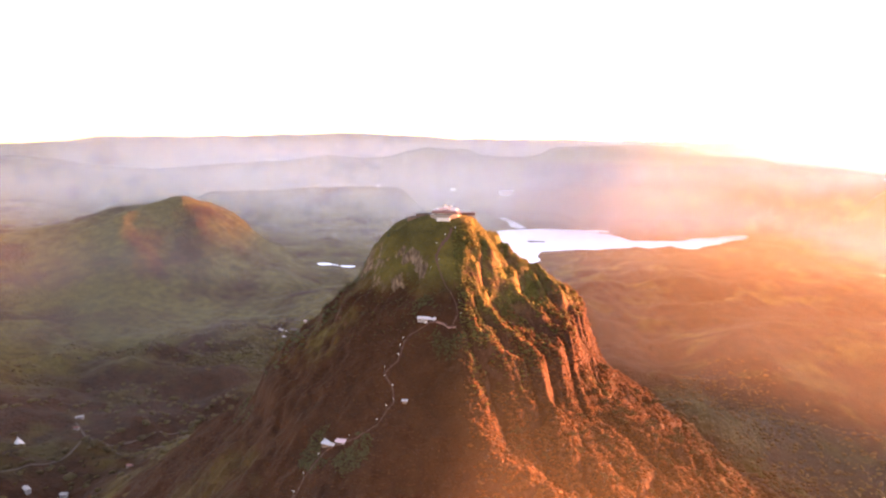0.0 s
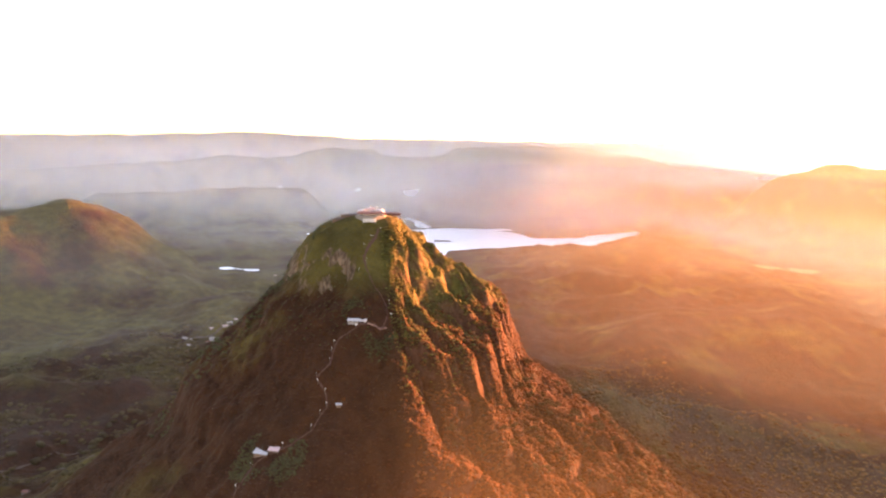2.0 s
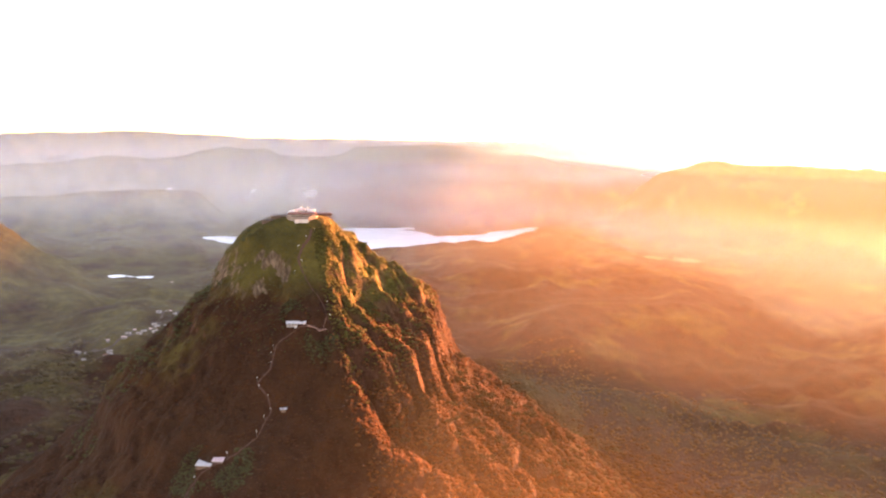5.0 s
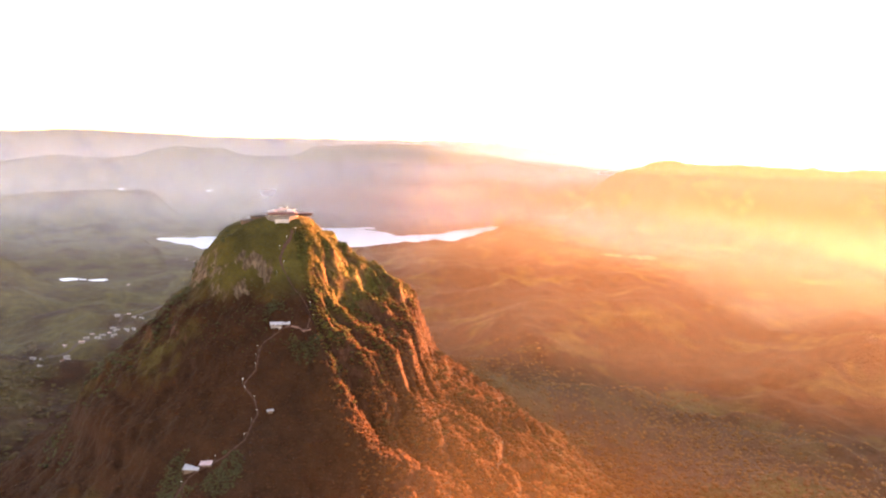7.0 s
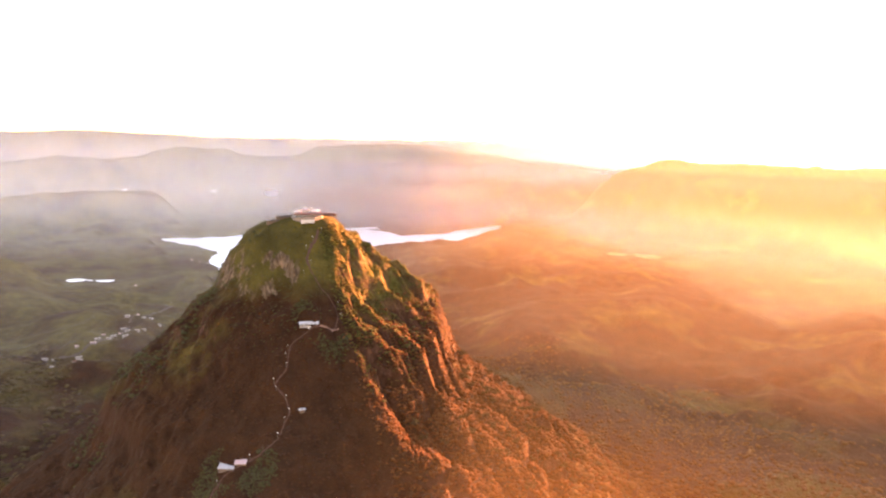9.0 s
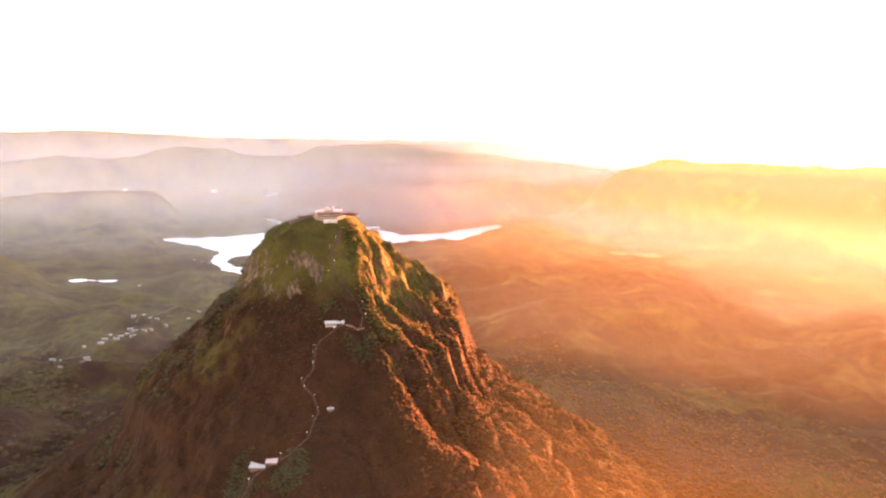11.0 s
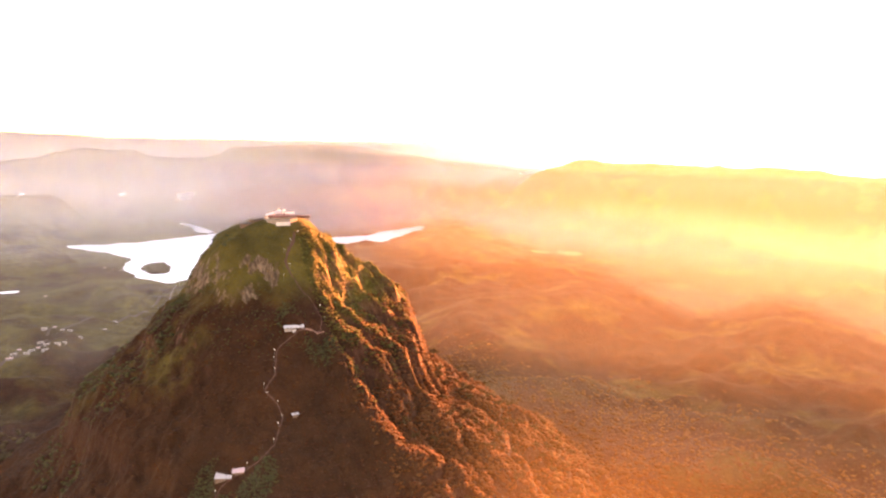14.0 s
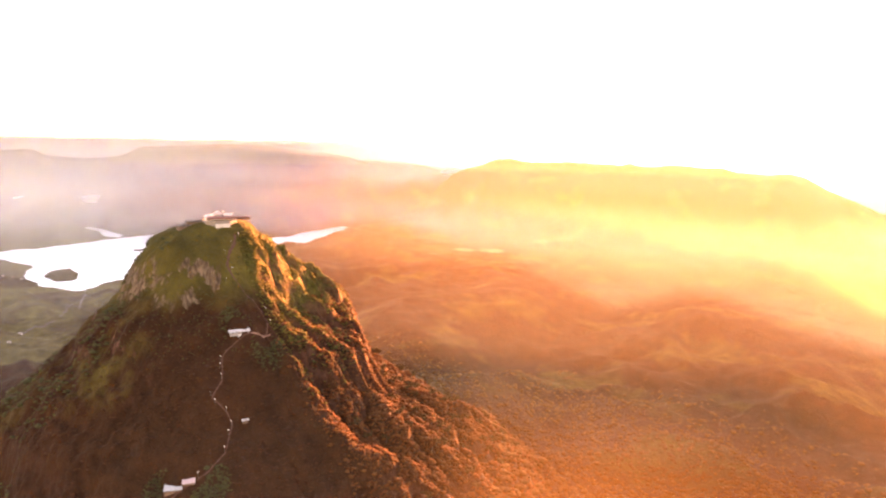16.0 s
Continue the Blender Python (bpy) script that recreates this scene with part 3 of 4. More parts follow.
M_GLOW = lamp_glow()
M_SLOPE = foliage("warm_forest_leaves", (0.090, 0.040, 0.013), (0.105, 0.048, 0.015), (0.12, 0.058, 0.018), (0.13, 0.062, 0.02), through=0.45)
# heath of the sunny flank, sunlight put into its bright colour
M_SCRUB_LIT = foliage("sunlit_scrub_leaves", (0.115, 0.036, 0.0125), (0.145, 0.047, 0.016), (0.165, 0.064, 0.021), (0.185, 0.070, 0.024), through=0.4)
# shrubs of the sunny ribs, brightened by sunlight put into the colour
M_GRASSY_LIT = foliage("sunlit_green_leaves", (0.058, 0.050, 0.010), (0.085, 0.072, 0.015), (0.11, 0.096, 0.02), (0.13, 0.082, 0.024), (0.06, 0.048, 0.012), 0.25)
# heath of the shaded flank, shade put into its dark colour
M_HEATH_SHADE = foliage("shaded_heath_leaves", (0.042, 0.0142, 0.0046), (0.047, 0.0161, 0.0055), (0.053, 0.0184, 0.0062), (0.058, 0.021, 0.007), (0.042, 0.0142, 0.0046), 0.15)
# garden green; also shaded-side shrubs, with shade put into their colour
M_GARDEN_SHADE = foliage("garden_grass_and_shaded_shrubs", (0.040, 0.035, 0.011), (0.047, 0.041, 0.013), (0.054, 0.047, 0.015), (0.056, 0.044, 0.015), (0.040, 0.035, 0.011), 0.1)
M_TREE = foliage("tree_leaves", (0.060, 0.038, 0.014), (0.072, 0.046, 0.017), (0.085, 0.06, 0.02), (0.095, 0.055, 0.024))


# ---- helpers for things ----
def part(name, bm, material, parent=None, label=""):
    me = bpy.data.meshes.new(name)
    bmesh.ops.recalc_face_normals(bm, faces=bm.faces)
    bm.to_mesh(me)
    bm.free()
    me.materials.append(material)
    ob = new(name, me)
    if parent:
        ob.parent = parent
    return tagged(ob, label)


def box(bm, x0, x1, y0, y1, z0, z1, taper=0.0):
    v = [bm.verts.new(p) for p in ((x0, y0, z0), (x1, y0, z0), (x1, y1, z0), (x0, y1, z0),
                                   (x0 + taper, y0 + taper, z1), (x1 - taper, y0 + taper, z1), (x1 - taper, y1 - taper, z1), (x0 + taper, y1 - taper, z1))]
    for f in ((3, 2, 1, 0), (4, 5, 6, 7), (0, 1, 5, 4), (1, 2, 6, 5), (2, 3, 7, 6), (3, 0, 4, 7)):
        bm.faces.new([v[q] for q in f])
    return bm


def boxed(x0, x1, y0, y1, z0, z1, bevel=0.04, taper=0.0):
    bm = box(bmesh.new(), x0, x1, y0, y1, z0, z1, taper)
    if bevel:
        bmesh.ops.bevel(bm, geom=bm.edges[:], offset=bevel, segments=1, affect="EDGES")
    return bm


def gable(x0, x1, y0, y1, z0, rise, over=0.5, thick=0.18, hip=0.0):
    """A pitched roof slab with its ridge along x; hip: how far the ridge stops short of the ends."""
    bm = bmesh.new()
    x0, x1, y0, y1 = x0 - over, x1 + over, y0 - over, y1 + over
    ym = (y0 + y1) / 2
    for dz in (0.0, thick):
        for p in ((x0, y0, z0), (x1, y0, z0), (x1, y1, z0), (x0, y1, z0), (x0 + hip, ym, z0 + rise), (x1 - hip, ym, z0 + rise)):
            bm.verts.new((p[0], p[1], p[2] + dz))
    v = list(bm.verts)
    for f in ((0, 1, 5, 4), (2, 3, 4, 5), (3, 0, 4), (1, 2, 5)):
        bm.faces.new([v[q + 6] for q in f])
        bm.faces.new([v[q] for q in reversed(f)])
    for a, b in ((0, 1), (1, 2), (2, 3), (3, 0)):
        bm.faces.new([v[a], v[b], v[b + 6], v[a + 6]])
    return bm


def tube(points, radii, sides=8):
    """A tapered tube through points."""
    bm = bmesh.new()
    loops = []
    for n, (p, r) in enumerate(zip(points, radii)):
        p = Vector(p)
        ahead = (Vector(points[min(n + 1, len(points) - 1)]) - Vector(points[max(n - 1, 0)])).normalized()
        side = ahead.cross(Vector((0.3, 1, 0.1))).normalized()
        other = ahead.cross(side)
        loops.append([bm.verts.new(p + r * (math.cos(a) * side + math.sin(a) * other)) for a in (2 * math.pi * q / sides for q in range(sides))])
    for a, b in zip(loops, loops[1:]):
        for q in range(sides):
            bm.faces.new((a[q], a[(q + 1) % sides], b[(q + 1) % sides], b[q]))
    bm.faces.new(loops[0][::-1])
    bm.faces.new(loops[-1])
    return bm


def turned(profile, sides=24):
    """A body of revolution about z from rows of (radius, height)."""
    bm = bmesh.new()
    loops = [[bm.verts.new((r * math.cos(a), r * math.sin(a), z)) for a in (2 * math.pi * q / sides for q in range(sides))] for r, z in profile]
    for a, b in zip(loops, loops[1:]):
        for q in range(sides):
            bm.faces.new((a[q], a[(q + 1) % sides], b[(q + 1) % sides], b[q]))
    bm.faces.new(loops[0][::-1])
    bm.faces.new(loops[-1])
    return bm


def ribbon(points, width, lift=0.25, depth=1.2, spacing=3.0):
    """A strip that follows the ground along a line, with a thickness that sinks into it."""
    pts = [Vector((x, y, 0)) for x, y in points]
    fine = []
    for a, b in zip(pts, pts[1:]):
        count = max(2, int((b - a).length / spacing))
        fine += [a.lerp(b, q / count) for q in range(count)]
    fine.append(pts[-1])
    for _ in range(3):
        fine = [fine[0]] + [(a + 2 * b + c) / 4 for a, b, c in zip(fine, fine[1:], fine[2:])] + [fine[-1]]
    bm = bmesh.new()
    rows = []
    for n, p in enumerate(fine):
        ahead = (fine[min(n + 1, len(fine) - 1)] - fine[max(n - 1, 0)]).normalized()
        side = Vector((-ahead.y, ahead.x, 0)) * (width / 2) * (1 + 0.35 * math.sin(n * 1.7) + 0.25 * math.sin(n * 4.1))
        a, b = p + side, p - side
        za, zb = ground_at(a.x, a.y), ground_at(b.x, b.y)
        rows.append([bm.verts.new((a.x, a.y, za - depth)), bm.verts.new((a.x, a.y, za + lift)), bm.verts.new((b.x, b.y, zb + lift)), bm.verts.new((b.x, b.y, zb - depth))])
    for a, b in zip(rows, rows[1:]):
        for q in range(3):
            bm.faces.new((a[q], a[q + 1], b[q + 1], b[q]))
    return bm


def root(name, x, y, z, turn=0.0, **tags):
    ob = new(name)
    ob.empty_display_size = 1.0
    ob.matrix_world = pose(x, y, z, 0, 0, turn)
    return tagged(ob, **tags)


def windows(thing, xs, y, z, w, h, out=-0.06):
    for x in xs:
        f = part("window", boxed(x - w / 2 - 0.12, x + w / 2 + 0.12, y + out, y + 0.1, z - 0.12, z + h + 0.12, 0.02), M_WOOD, thing)
        part("pane", boxed(x - w / 2, x + w / 2, y + out - 0.03, y + 0.08, z, z + h, 0.0), M_GLASS, f)


def house(name, w, d, h, rise, wall, roof, hip=0.0, turn=0.0, at=(0, 0, 0), label="", group="", doors=1, deep=3.0):
    """A small building: walls that go into the slope, a pitched roof, a door and windows in its front."""
    t = root(name, *at, turn, label=label, category="house", group=group)
    part("wall", boxed(-w / 2, w / 2, -d / 2, d / 2, -deep, h, 0.03), wall, t)
    part("roof", gable(-w / 2, w / 2, -d / 2, d / 2, h - 0.02, rise, 0.6, 0.16, hip), roof, t)
    part("door", boxed(-0.5, 0.5, -d / 2 - 0.07, -d / 2 + 0.05, 0.0, 2.05, 0.02), M_WOOD, t)
    count = max(1, int(w / 3.2) // 2)
    xs = [s * (1.9 + q * 2.6) for q in range(count) for s in (-1, 1) if abs(s * (1.9 + q * 2.6)) < w / 2 - 0.8]
    windows(t, xs, -d / 2, 1.0, 1.1, 1.1)
    return t


# ---- summit temple ----
def wall_ring(outline, z0, z1, thick):
    """A wall along a closed outline."""
    bm = bmesh.new()
    mid = Vector((sum(p[0] for p in outline) / len(outline), sum(p[1] for p in outline) / len(outline)))
    rows = []
    for p in outline:
        q = Vector(p)
        inner = q + (mid - q).normalized() * thick
        rows.append([bm.verts.new((q.x, q.y, z0)), bm.verts.new((q.x, q.y, z1)), bm.verts.new((inner.x, inner.y, z1)), bm.verts.new((inner.x, inner.y, z0))])
    for n, a in enumerate(rows):
        b = rows[(n + 1) % len(rows)]
        for q in range(4):
            bm.faces.new((a[q], b[q], b[(q + 1) % 4], a[(q + 1) % 4]))
    return bm


def slab(outline, z0, z1):
    bm = bmesh.new()
    low = [bm.verts.new((*p, z0)) for p in outline]
    high = [bm.verts.new((*p, z1)) for p in outline]
    bm.faces.new(low[::-1])
    bm.faces.new(high)
    for n in range(len(low)):
        m = (n + 1) % len(low)
        bm.faces.new((low[n], low[m], high[m], high[n]))
    return bm


SHRINK = 0.82      # size of the temple group


def temple_root(name, x, y, z, turn=0.0, **tags):
    ob = root(name, x * SHRINK, y * SHRINK, z * SHRINK, turn, **tags)
    ob.scale = (SHRINK,) * 3
    return ob


def summit():
    # walled terrace
    t = temple_root("temple_terrace", 0, 0, 0, label="white-walled stone terrace on the mountain summit", category="terrace")
    lower = [(-16, -15), (-9, -20.5), (5, -20.5), (12, -15), (14, -4), (12, 10), (0, 17), (-12, 12), (-18, 0)]
    part("retaining_wall", slab(lower, -9, -0.6), M_CONCRETE, t, "stained grey-brown retaining wall")
    part("front_wall", boxed(-8.5, 4.5, -22.6, -19.5, -6.2, -1.6, 0.08), M_WHITE, t, "white rendered front wall")
    part("floor_slab", slab([(x * 1.04, y * 1.04) for x, y in lower], -0.6, 0.1), M_CONCRETE, t)
    part("parapet", wall_ring([(x * 1.02, y * 1.02) for x, y in lower], 0.1, 0.9, 0.35), M_CONCRETE, t, "low stained parapet")
    for n in range(8):
        x = -8.0 + n * 1.75
        part("wall_pier", boxed(x - 0.22, x + 0.22, -22.95, -22.5, -6.2, -1.4, 0.03), M_WHITE, t)
    # gallery with open front
    g = temple_root("pilgrim_gallery", -1.5, -9, 0.1, label="open pilgrim gallery under a red-brown roof", category="building")
    part("back_wall", boxed(-13, 12.5, 5.2, 5.7, 0, 3.0, 0.03), M_WHITE, g)
    part("roof", gable(-13.5, 13, -5.0, 6.0, 3.0, 1.3, 0.4, 0.2, 2.0), M_RED, g, "red-brown sheet roof")
    part("fascia", boxed(-14.0, 13.5, -5.55, -5.3, 2.2, 3.4, 0.02), M_RED, g, "deep red-brown roof edge board")
    for n in range(10):
        x = -12.8 + n * 2.8
        part("post", boxed(x - 0.16, x + 0.16, -4.9, -4.6, 0, 3.0, 0.02), M_WHITE, g)
    # shrine in the middle
    s = temple_root("shrine", -3.0, 1.0, -1.2, 6, label="white shrine with tiered pavilion roof and gilded finial", category="shrine")
    part("plinth", boxed(-5, 5, -4.5, 4.5, 0, 4.2, 0.08), M_WHITE, s)
    part("hall", boxed(-3.4, 3.4, -3.0, 3.0, 4.2, 6.8, 0.05), M_WHITE, s)
    part("roof", gable(-3.6, 3.6, -3.2, 3.2, 6.8, 1.5, 0.9, 0.2, 3.2), M_PINK, s, "faded pink tin roof")
    part("upper_roof", gable(-1.3, 1.3, -1.2, 1.2, 8.3, 1.2, 0.5, 0.15, 1.5), M_WHITE, s)
    part("finial", turned([(0.28, 9.5), (0.34, 9.8), (0.12, 10.1), (0.08, 11.3), (0.01, 11.8)], 10), M_GOLD, s)
    for x in (-2.3, 0.0, 2.3):
        part("niche", boxed(x - 0.5, x + 0.5, -3.08, -2.9, 4.4, 6.2, 0.02), M_DARK, s)
    # small white huts beside it
    for x, y, w, d, h, turn, roof in ((-12.2, -3, 5.0, 4.5, 4.0, 12, M_WHITE), (5.8, 1, 5.5, 5.0, 4.6, -8, M_WHITE), (-9, 7, 6, 4, 3.6, 30, M_PINK), (8.5, -6.5, 3.2, 3.2, 3.8, 0, M_WHITE)):
        house("temple_hut", w * SHRINK, d * SHRINK, h * SHRINK, 0.9, M_WHITE, roof, 1.0, turn, (x * SHRINK, y * SHRINK, 0.1), "small white temple hut on the summit terrace", "temple huts", deep=0.0)
    # long roof on the sunny side
    a = temple_root("east_gallery", 19.5, 0.5, -0.6, 6, label="long red-roofed gallery on posts at the terrace edge", category="building")
    part("floor", boxed(-8.5, 8.5, -2.2, 2.2, -0.4, 0.0, 0.03), M_CONCRETE, a)
    part("back_wall", boxed(-8.2, 8.2, 1.6, 1.9, 0, 2.3, 0.02), M_RED, a)
    part("roof", gable(-8.4, 8.4, -2.2, 2.2, 2.3, 0.8, 0.4, 0.15), M_RED, a)
    for n in range(7):
        part("post", boxed(-8.1 + n * 2.7 - 0.12, -8.1 + n * 2.7 + 0.12, -2.1, -1.86, -7.0, 2.4, 0.02), M_WOOD, a)
    # lower buildings on the shaded side
    house("rest_hall", 12, 4, 1.5, 1.1, M_WOOD, M_DARK, 0.8, 16, (-20.5, -4.5, ground_at(-20.5, -6.5) + 0.2), "low rest hall with dull tin roof below the temple", "summit halls")
    house("rest_hall", 11, 4, 1.3, 1.0, M_WOOD, M_DARK, 0.8, 18, (-28.0, -7.5, ground_at(-28, -9.5) + 0.2), "low rest hall with dull tin roof below the temple", "summit halls")
    # bell frame and flag poles
    b = temple_root("bell_frame", -14.5, -9.5, 1.0, label="white bell frame on the terrace corner", category="bell frame")
    for x in (-0.8, 0.8):
        part("post", boxed(x - 0.15, x + 0.15, -0.15, 0.15, -1.0, 3.2, 0.02), M_WHITE, b)
    part("beam", boxed(-1.1, 1.1, -0.18, 0.18, 3.2, 3.5, 0.02), M_WHITE, b)
    part("bell", turned([(0.42, 2.1), (0.38, 2.25), (0.28, 2.7), (0.12, 2.95), (0.05, 3.2)], 12), M_GOLD, b)
    for x, y, h in ((-10.5, -6, 6.5), (2.2, 4, 8.0), (9.5, -1, 6.0)):
        f = temple_root("flag_pole", x, y, 0.1, label="thin steel flag pole with a small cloth flag", category="flag pole", group="flag poles")
        part("pole", tube([(0, 0, 0), (0, 0, h)], [0.09, 0.05], 8), M_STEEL, f)
        part("flag", boxed(0.06, 1.7, -0.03, 0.03, h - 1.1, h - 0.1, 0.0), M_CLOTH, f)


summit()

# ---- steps from the summit to the lower shelter ----
STEPS = [(6.3, -22.5), (3.9, -29.5), (-1.1, -35.5), (-3.8, -41.4), (-1.6, -46.5), (3.0, -53.0), (15.5, -63.3), (17.5, -72.1), (14.4, -80.8), (2.0, -84.0),
         (-10.1, -86.5), (-18.4, -91.8), (-19.1, -104.9), (-27.4, -113.8), (-19.9, -120.5), (-17.7, -126.8), (-21.4, -135.3), (-25.6, -144.5), (-36.1, -151.9),
         (-47.4, -153.5), (-58.5, -155.0), (-61.2, -158.4), (-69.0, -166.2), (-71.8, -178.2), (-78.0, -200.0), (-84.0, -228.0)]

STEPS = [(x - 1.8 if y < -100 else x, y) for x, y in STEPS]      # the lower flights run close by the lamps


def stairway():
    t = root("stairway", 0, 0, 0, label="narrow worn concrete stairway climbing the mountain", category="stairs")
    for n, (a, b) in enumerate(zip(STEPS, STEPS[1:])):
        part("flight", ribbon([a, b], 0.8 if n > 3 else 1.5, 0.12, 1.0, 1.2), M_STAIR, t)
    return t


stairway()
def path_lamp(x, y):
    z = ground_at(x, y)
    t = root("path_lamp", x, y, z, label="white lamp on a short post beside the stairway", category="lamp", group="stairway lamps")
    part("pole", tube([(0, 0, -0.6), (0, 0, 3.4)], [0.08, 0.06], 8), M_STEEL, t)
    part("arm", tube([(0, 0, 3.3), (0.25, -0.15, 3.55), (0.6, -0.3, 3.6)], [0.05, 0.05, 0.04], 6), M_STEEL, t)
    part("lamp_head", turned([(0.1, 3.3), (0.26, 3.36), (0.3, 3.5), (0.17, 3.68), (0.05, 3.75)], 12), M_GLOW, t, "glowing white lamp head")
    return t


for x, y in ((8.5, -23.5), (-4.0, -36.5), (1.6, -31.0), (-1.0, -44.0), (-6.5, -50.5), (17.8, -64.0), (19.5, -71.0), (-19.8, -93.0), (-21.0, -98.5), (-21.3, -104.0),
             (-29.5, -113.0), (-28.0, -116.5), (-21.8, -121.0), (-20.0, -127.5), (-23.4, -134.0), (-27.6, -143.0), (-44.5, -152.0), (-63.5, -158.0), (-71.0, -166.0), (-74.0, -177.0)):
    path_lamp(x, y)

# ---- rest houses beside the steps ----
z = ground_at(-4.5, -83.2)
rest = house("rest_house", 13.0, 4.6, 1.7, 1.3, M_PALE, M_TIN, 0.0, -4, (-4.5, -80.8, z + 0.2), "long white rest house with pale tin roof beside the stairs", deep=1.0)
part("porch", boxed(-0.9, 1.2, -3.2, -2.2, -3.0, 0.1, 0.05), M_WHITE, rest, "white rendered porch block")
ledge = root("stone_ledge", 0, 0, 0, label="thin pale ledge path beside the rest house", category="wall")
part("wall", ribbon([(3.0, -83.6), (10.0, -82.8), (17.0, -81.0)], 0.5, 0.5, 1.0, 1.5), M_EARTH, ledge)


def shed(bm, x0, x1, y0, y1, z_front, z_back, thick=0.14):
    """A single-pitch roof sheet that falls towards the front."""
    v = [bm.verts.new(p) for p in ((x0, y0, z_front), (x1, y0, z_front), (x1, y1, z_back), (x0, y1, z_back))]
    w = [bm.verts.new((q.co.x, q.co.y, q.co.z + thick)) for q in v]
    bm.faces.new(v[::-1])
    bm.faces.new(w)
    for q in range(4):
        bm.faces.new((v[q], v[(q + 1) % 4], w[(q + 1) % 4], w[q]))
    return bm


def tea_shelter(x, y, turn, w, d, rise, roof, label):
    z = ground_at(x, y - d / 2) + 0.2
    t = root("tea_shelter", x, y, z, turn, label=label, category="shelter", group="tea shelters")
    part("wall", boxed(-w / 2 + 0.4, w / 2 - 0.4, -d / 2 + 0.6, d / 2, -1.5, 1.7, 0.04), M_WOOD, t)
    part("roof", shed(bmesh.new(), -w / 2, w / 2, -d / 2 - 0.4, d / 2 + 0.5, 2.0, 2.0 + rise), roof, t)
    for q in range(int(w) + 1):
        xr = -w / 2 + q * w / int(w)
        part("roof_rib", shed(bmesh.new(), xr - 0.05, xr + 0.05, -d / 2 - 0.4, d / 2 + 0.5, 2.14, 2.14 + rise, 0.06), roof, t)
    for q in (-1, 1):
        part("post", boxed(q * (w / 2 - 0.2) - 0.08, q * (w / 2 - 0.2) + 0.08, -d / 2 - 0.2, -d / 2 - 0.04, -1.5, 1.8, 0.01), M_WOOD, t)
    return t


tea_shelter(-57.8, -150.0, -16, 10.0, 7.6, 2.3, M_TIN, "stairway tea shelter with bluish-white tin roof")
tea_shelter(-49.6, -151.6, -12, 7.2, 5.4, 1.7, M_PINK, "stairway tea shelter with faded pink tin roof")
z = ground_at(-11.7, -128)
house("stall", 3.2, 2.2, 1.3, 0.5, M_WOOD, M_TIN, 0.0, 5, (-11.7, -128, z + 0.1), "tiny wooden stall with pale tin roof beside the stairs", deep=0.8)

# ---- the valley on the shaded side ----
z = ground_at(-533, 118)
stupa = root("stupa", -533, 118, z, label="white bell-shaped stupa on a round base in the valley", category="stupa")
part("base", turned([(6.6, -3.0), (6.6, 0.8), (5.9, 0.9), (5.9, 1.7), (5.2, 1.8), (5.2, 2.4)], 32), M_WHITE, stupa)
part("dome", turned([(4.9, 2.4), (4.6, 3.6), (3.7, 5.4), (2.5, 6.8), (1.4, 7.7), (0.9, 8.0)], 32), M_WHITE, stupa)
part("harmika", boxed(-0.8, 0.8, -0.8, 0.8, 7.9, 8.9, 0.05), M_WHITE, stupa)
part("spire", turned([(0.6, 8.9), (0.45, 10.0), (0.25, 11.4), (0.06, 13.0)], 16), M_WHITE, stupa)

rng = random.Random(4)
kinds = []
for w, d, h, rise, wall, roof, lab in ((7, 4.5, 2.6, 1.3, M_PALE, M_PALE, "pale valley house with pale roof"), (10, 4.5, 2.6, 1.3, M_PALE, M_PALE, "long pale valley building with weathered tin roof"),
                                       (6, 4, 2.5, 1.2, M_PALE, M_RED, "small pale house with red-brown roof"), (5.5, 4, 2.5, 1.2, M_CONCRETE, M_PINK, "small valley house with faded pink roof")):
    kinds.append((w, d, h, rise, wall, roof, lab))
made = {}
VILLAGE = [(-451, 761), (-420, 700), (-396, 742), (-380, 765), (-358, 790), (-346, 818), (-330, 826), (-312, 836), (-342, 850), (-368, 842), (-375, 800), (-404, 775), (-345, 905), (-352, 940), (-338, 958), (-322, 972),
           (-360, 985), (-310, 1010), (-345, 1040), (-440, 902), (-455, 895), (-285, 935), (-400, 720), (-430, 740), (-386, 722), (-366, 772), (-326, 800), (-300, 870), (-434, 16), (-412, 36), (-524, 219), (-505, 190), (-361, 86),
           (-250, 1030), (-235, 1120), (-760, 1590), (-700, 1500), (-610, 1490), (-520, 1480), (-450, 1500), (-323, 1985), (-355, 2008), (-300, 1970)]
for n, (x, y) in enumerate(VILLAGE):
    q = 1 if n in (0, 6, 28) else rng.choice((0, 0, 1, 2, 3))
    turn = rng.uniform(-35, 35)
    x, y = x + rng.uniform(-6, 6), y + rng.uniform(-6, 6)
    z = ground_at(x, y) + 0.5
    if q in made:
        copy_thing(made[q], pose(x, y, z, 0, 0, turn))
    else:
        w, d, h, rise, wall, roof, lab = kinds[q]
        made[q] = house("valley_house", w, d, h, rise, wall, roof, 0.0, turn, (x, y, z), lab + " on the valley floor", "valley houses", deep=2.0)

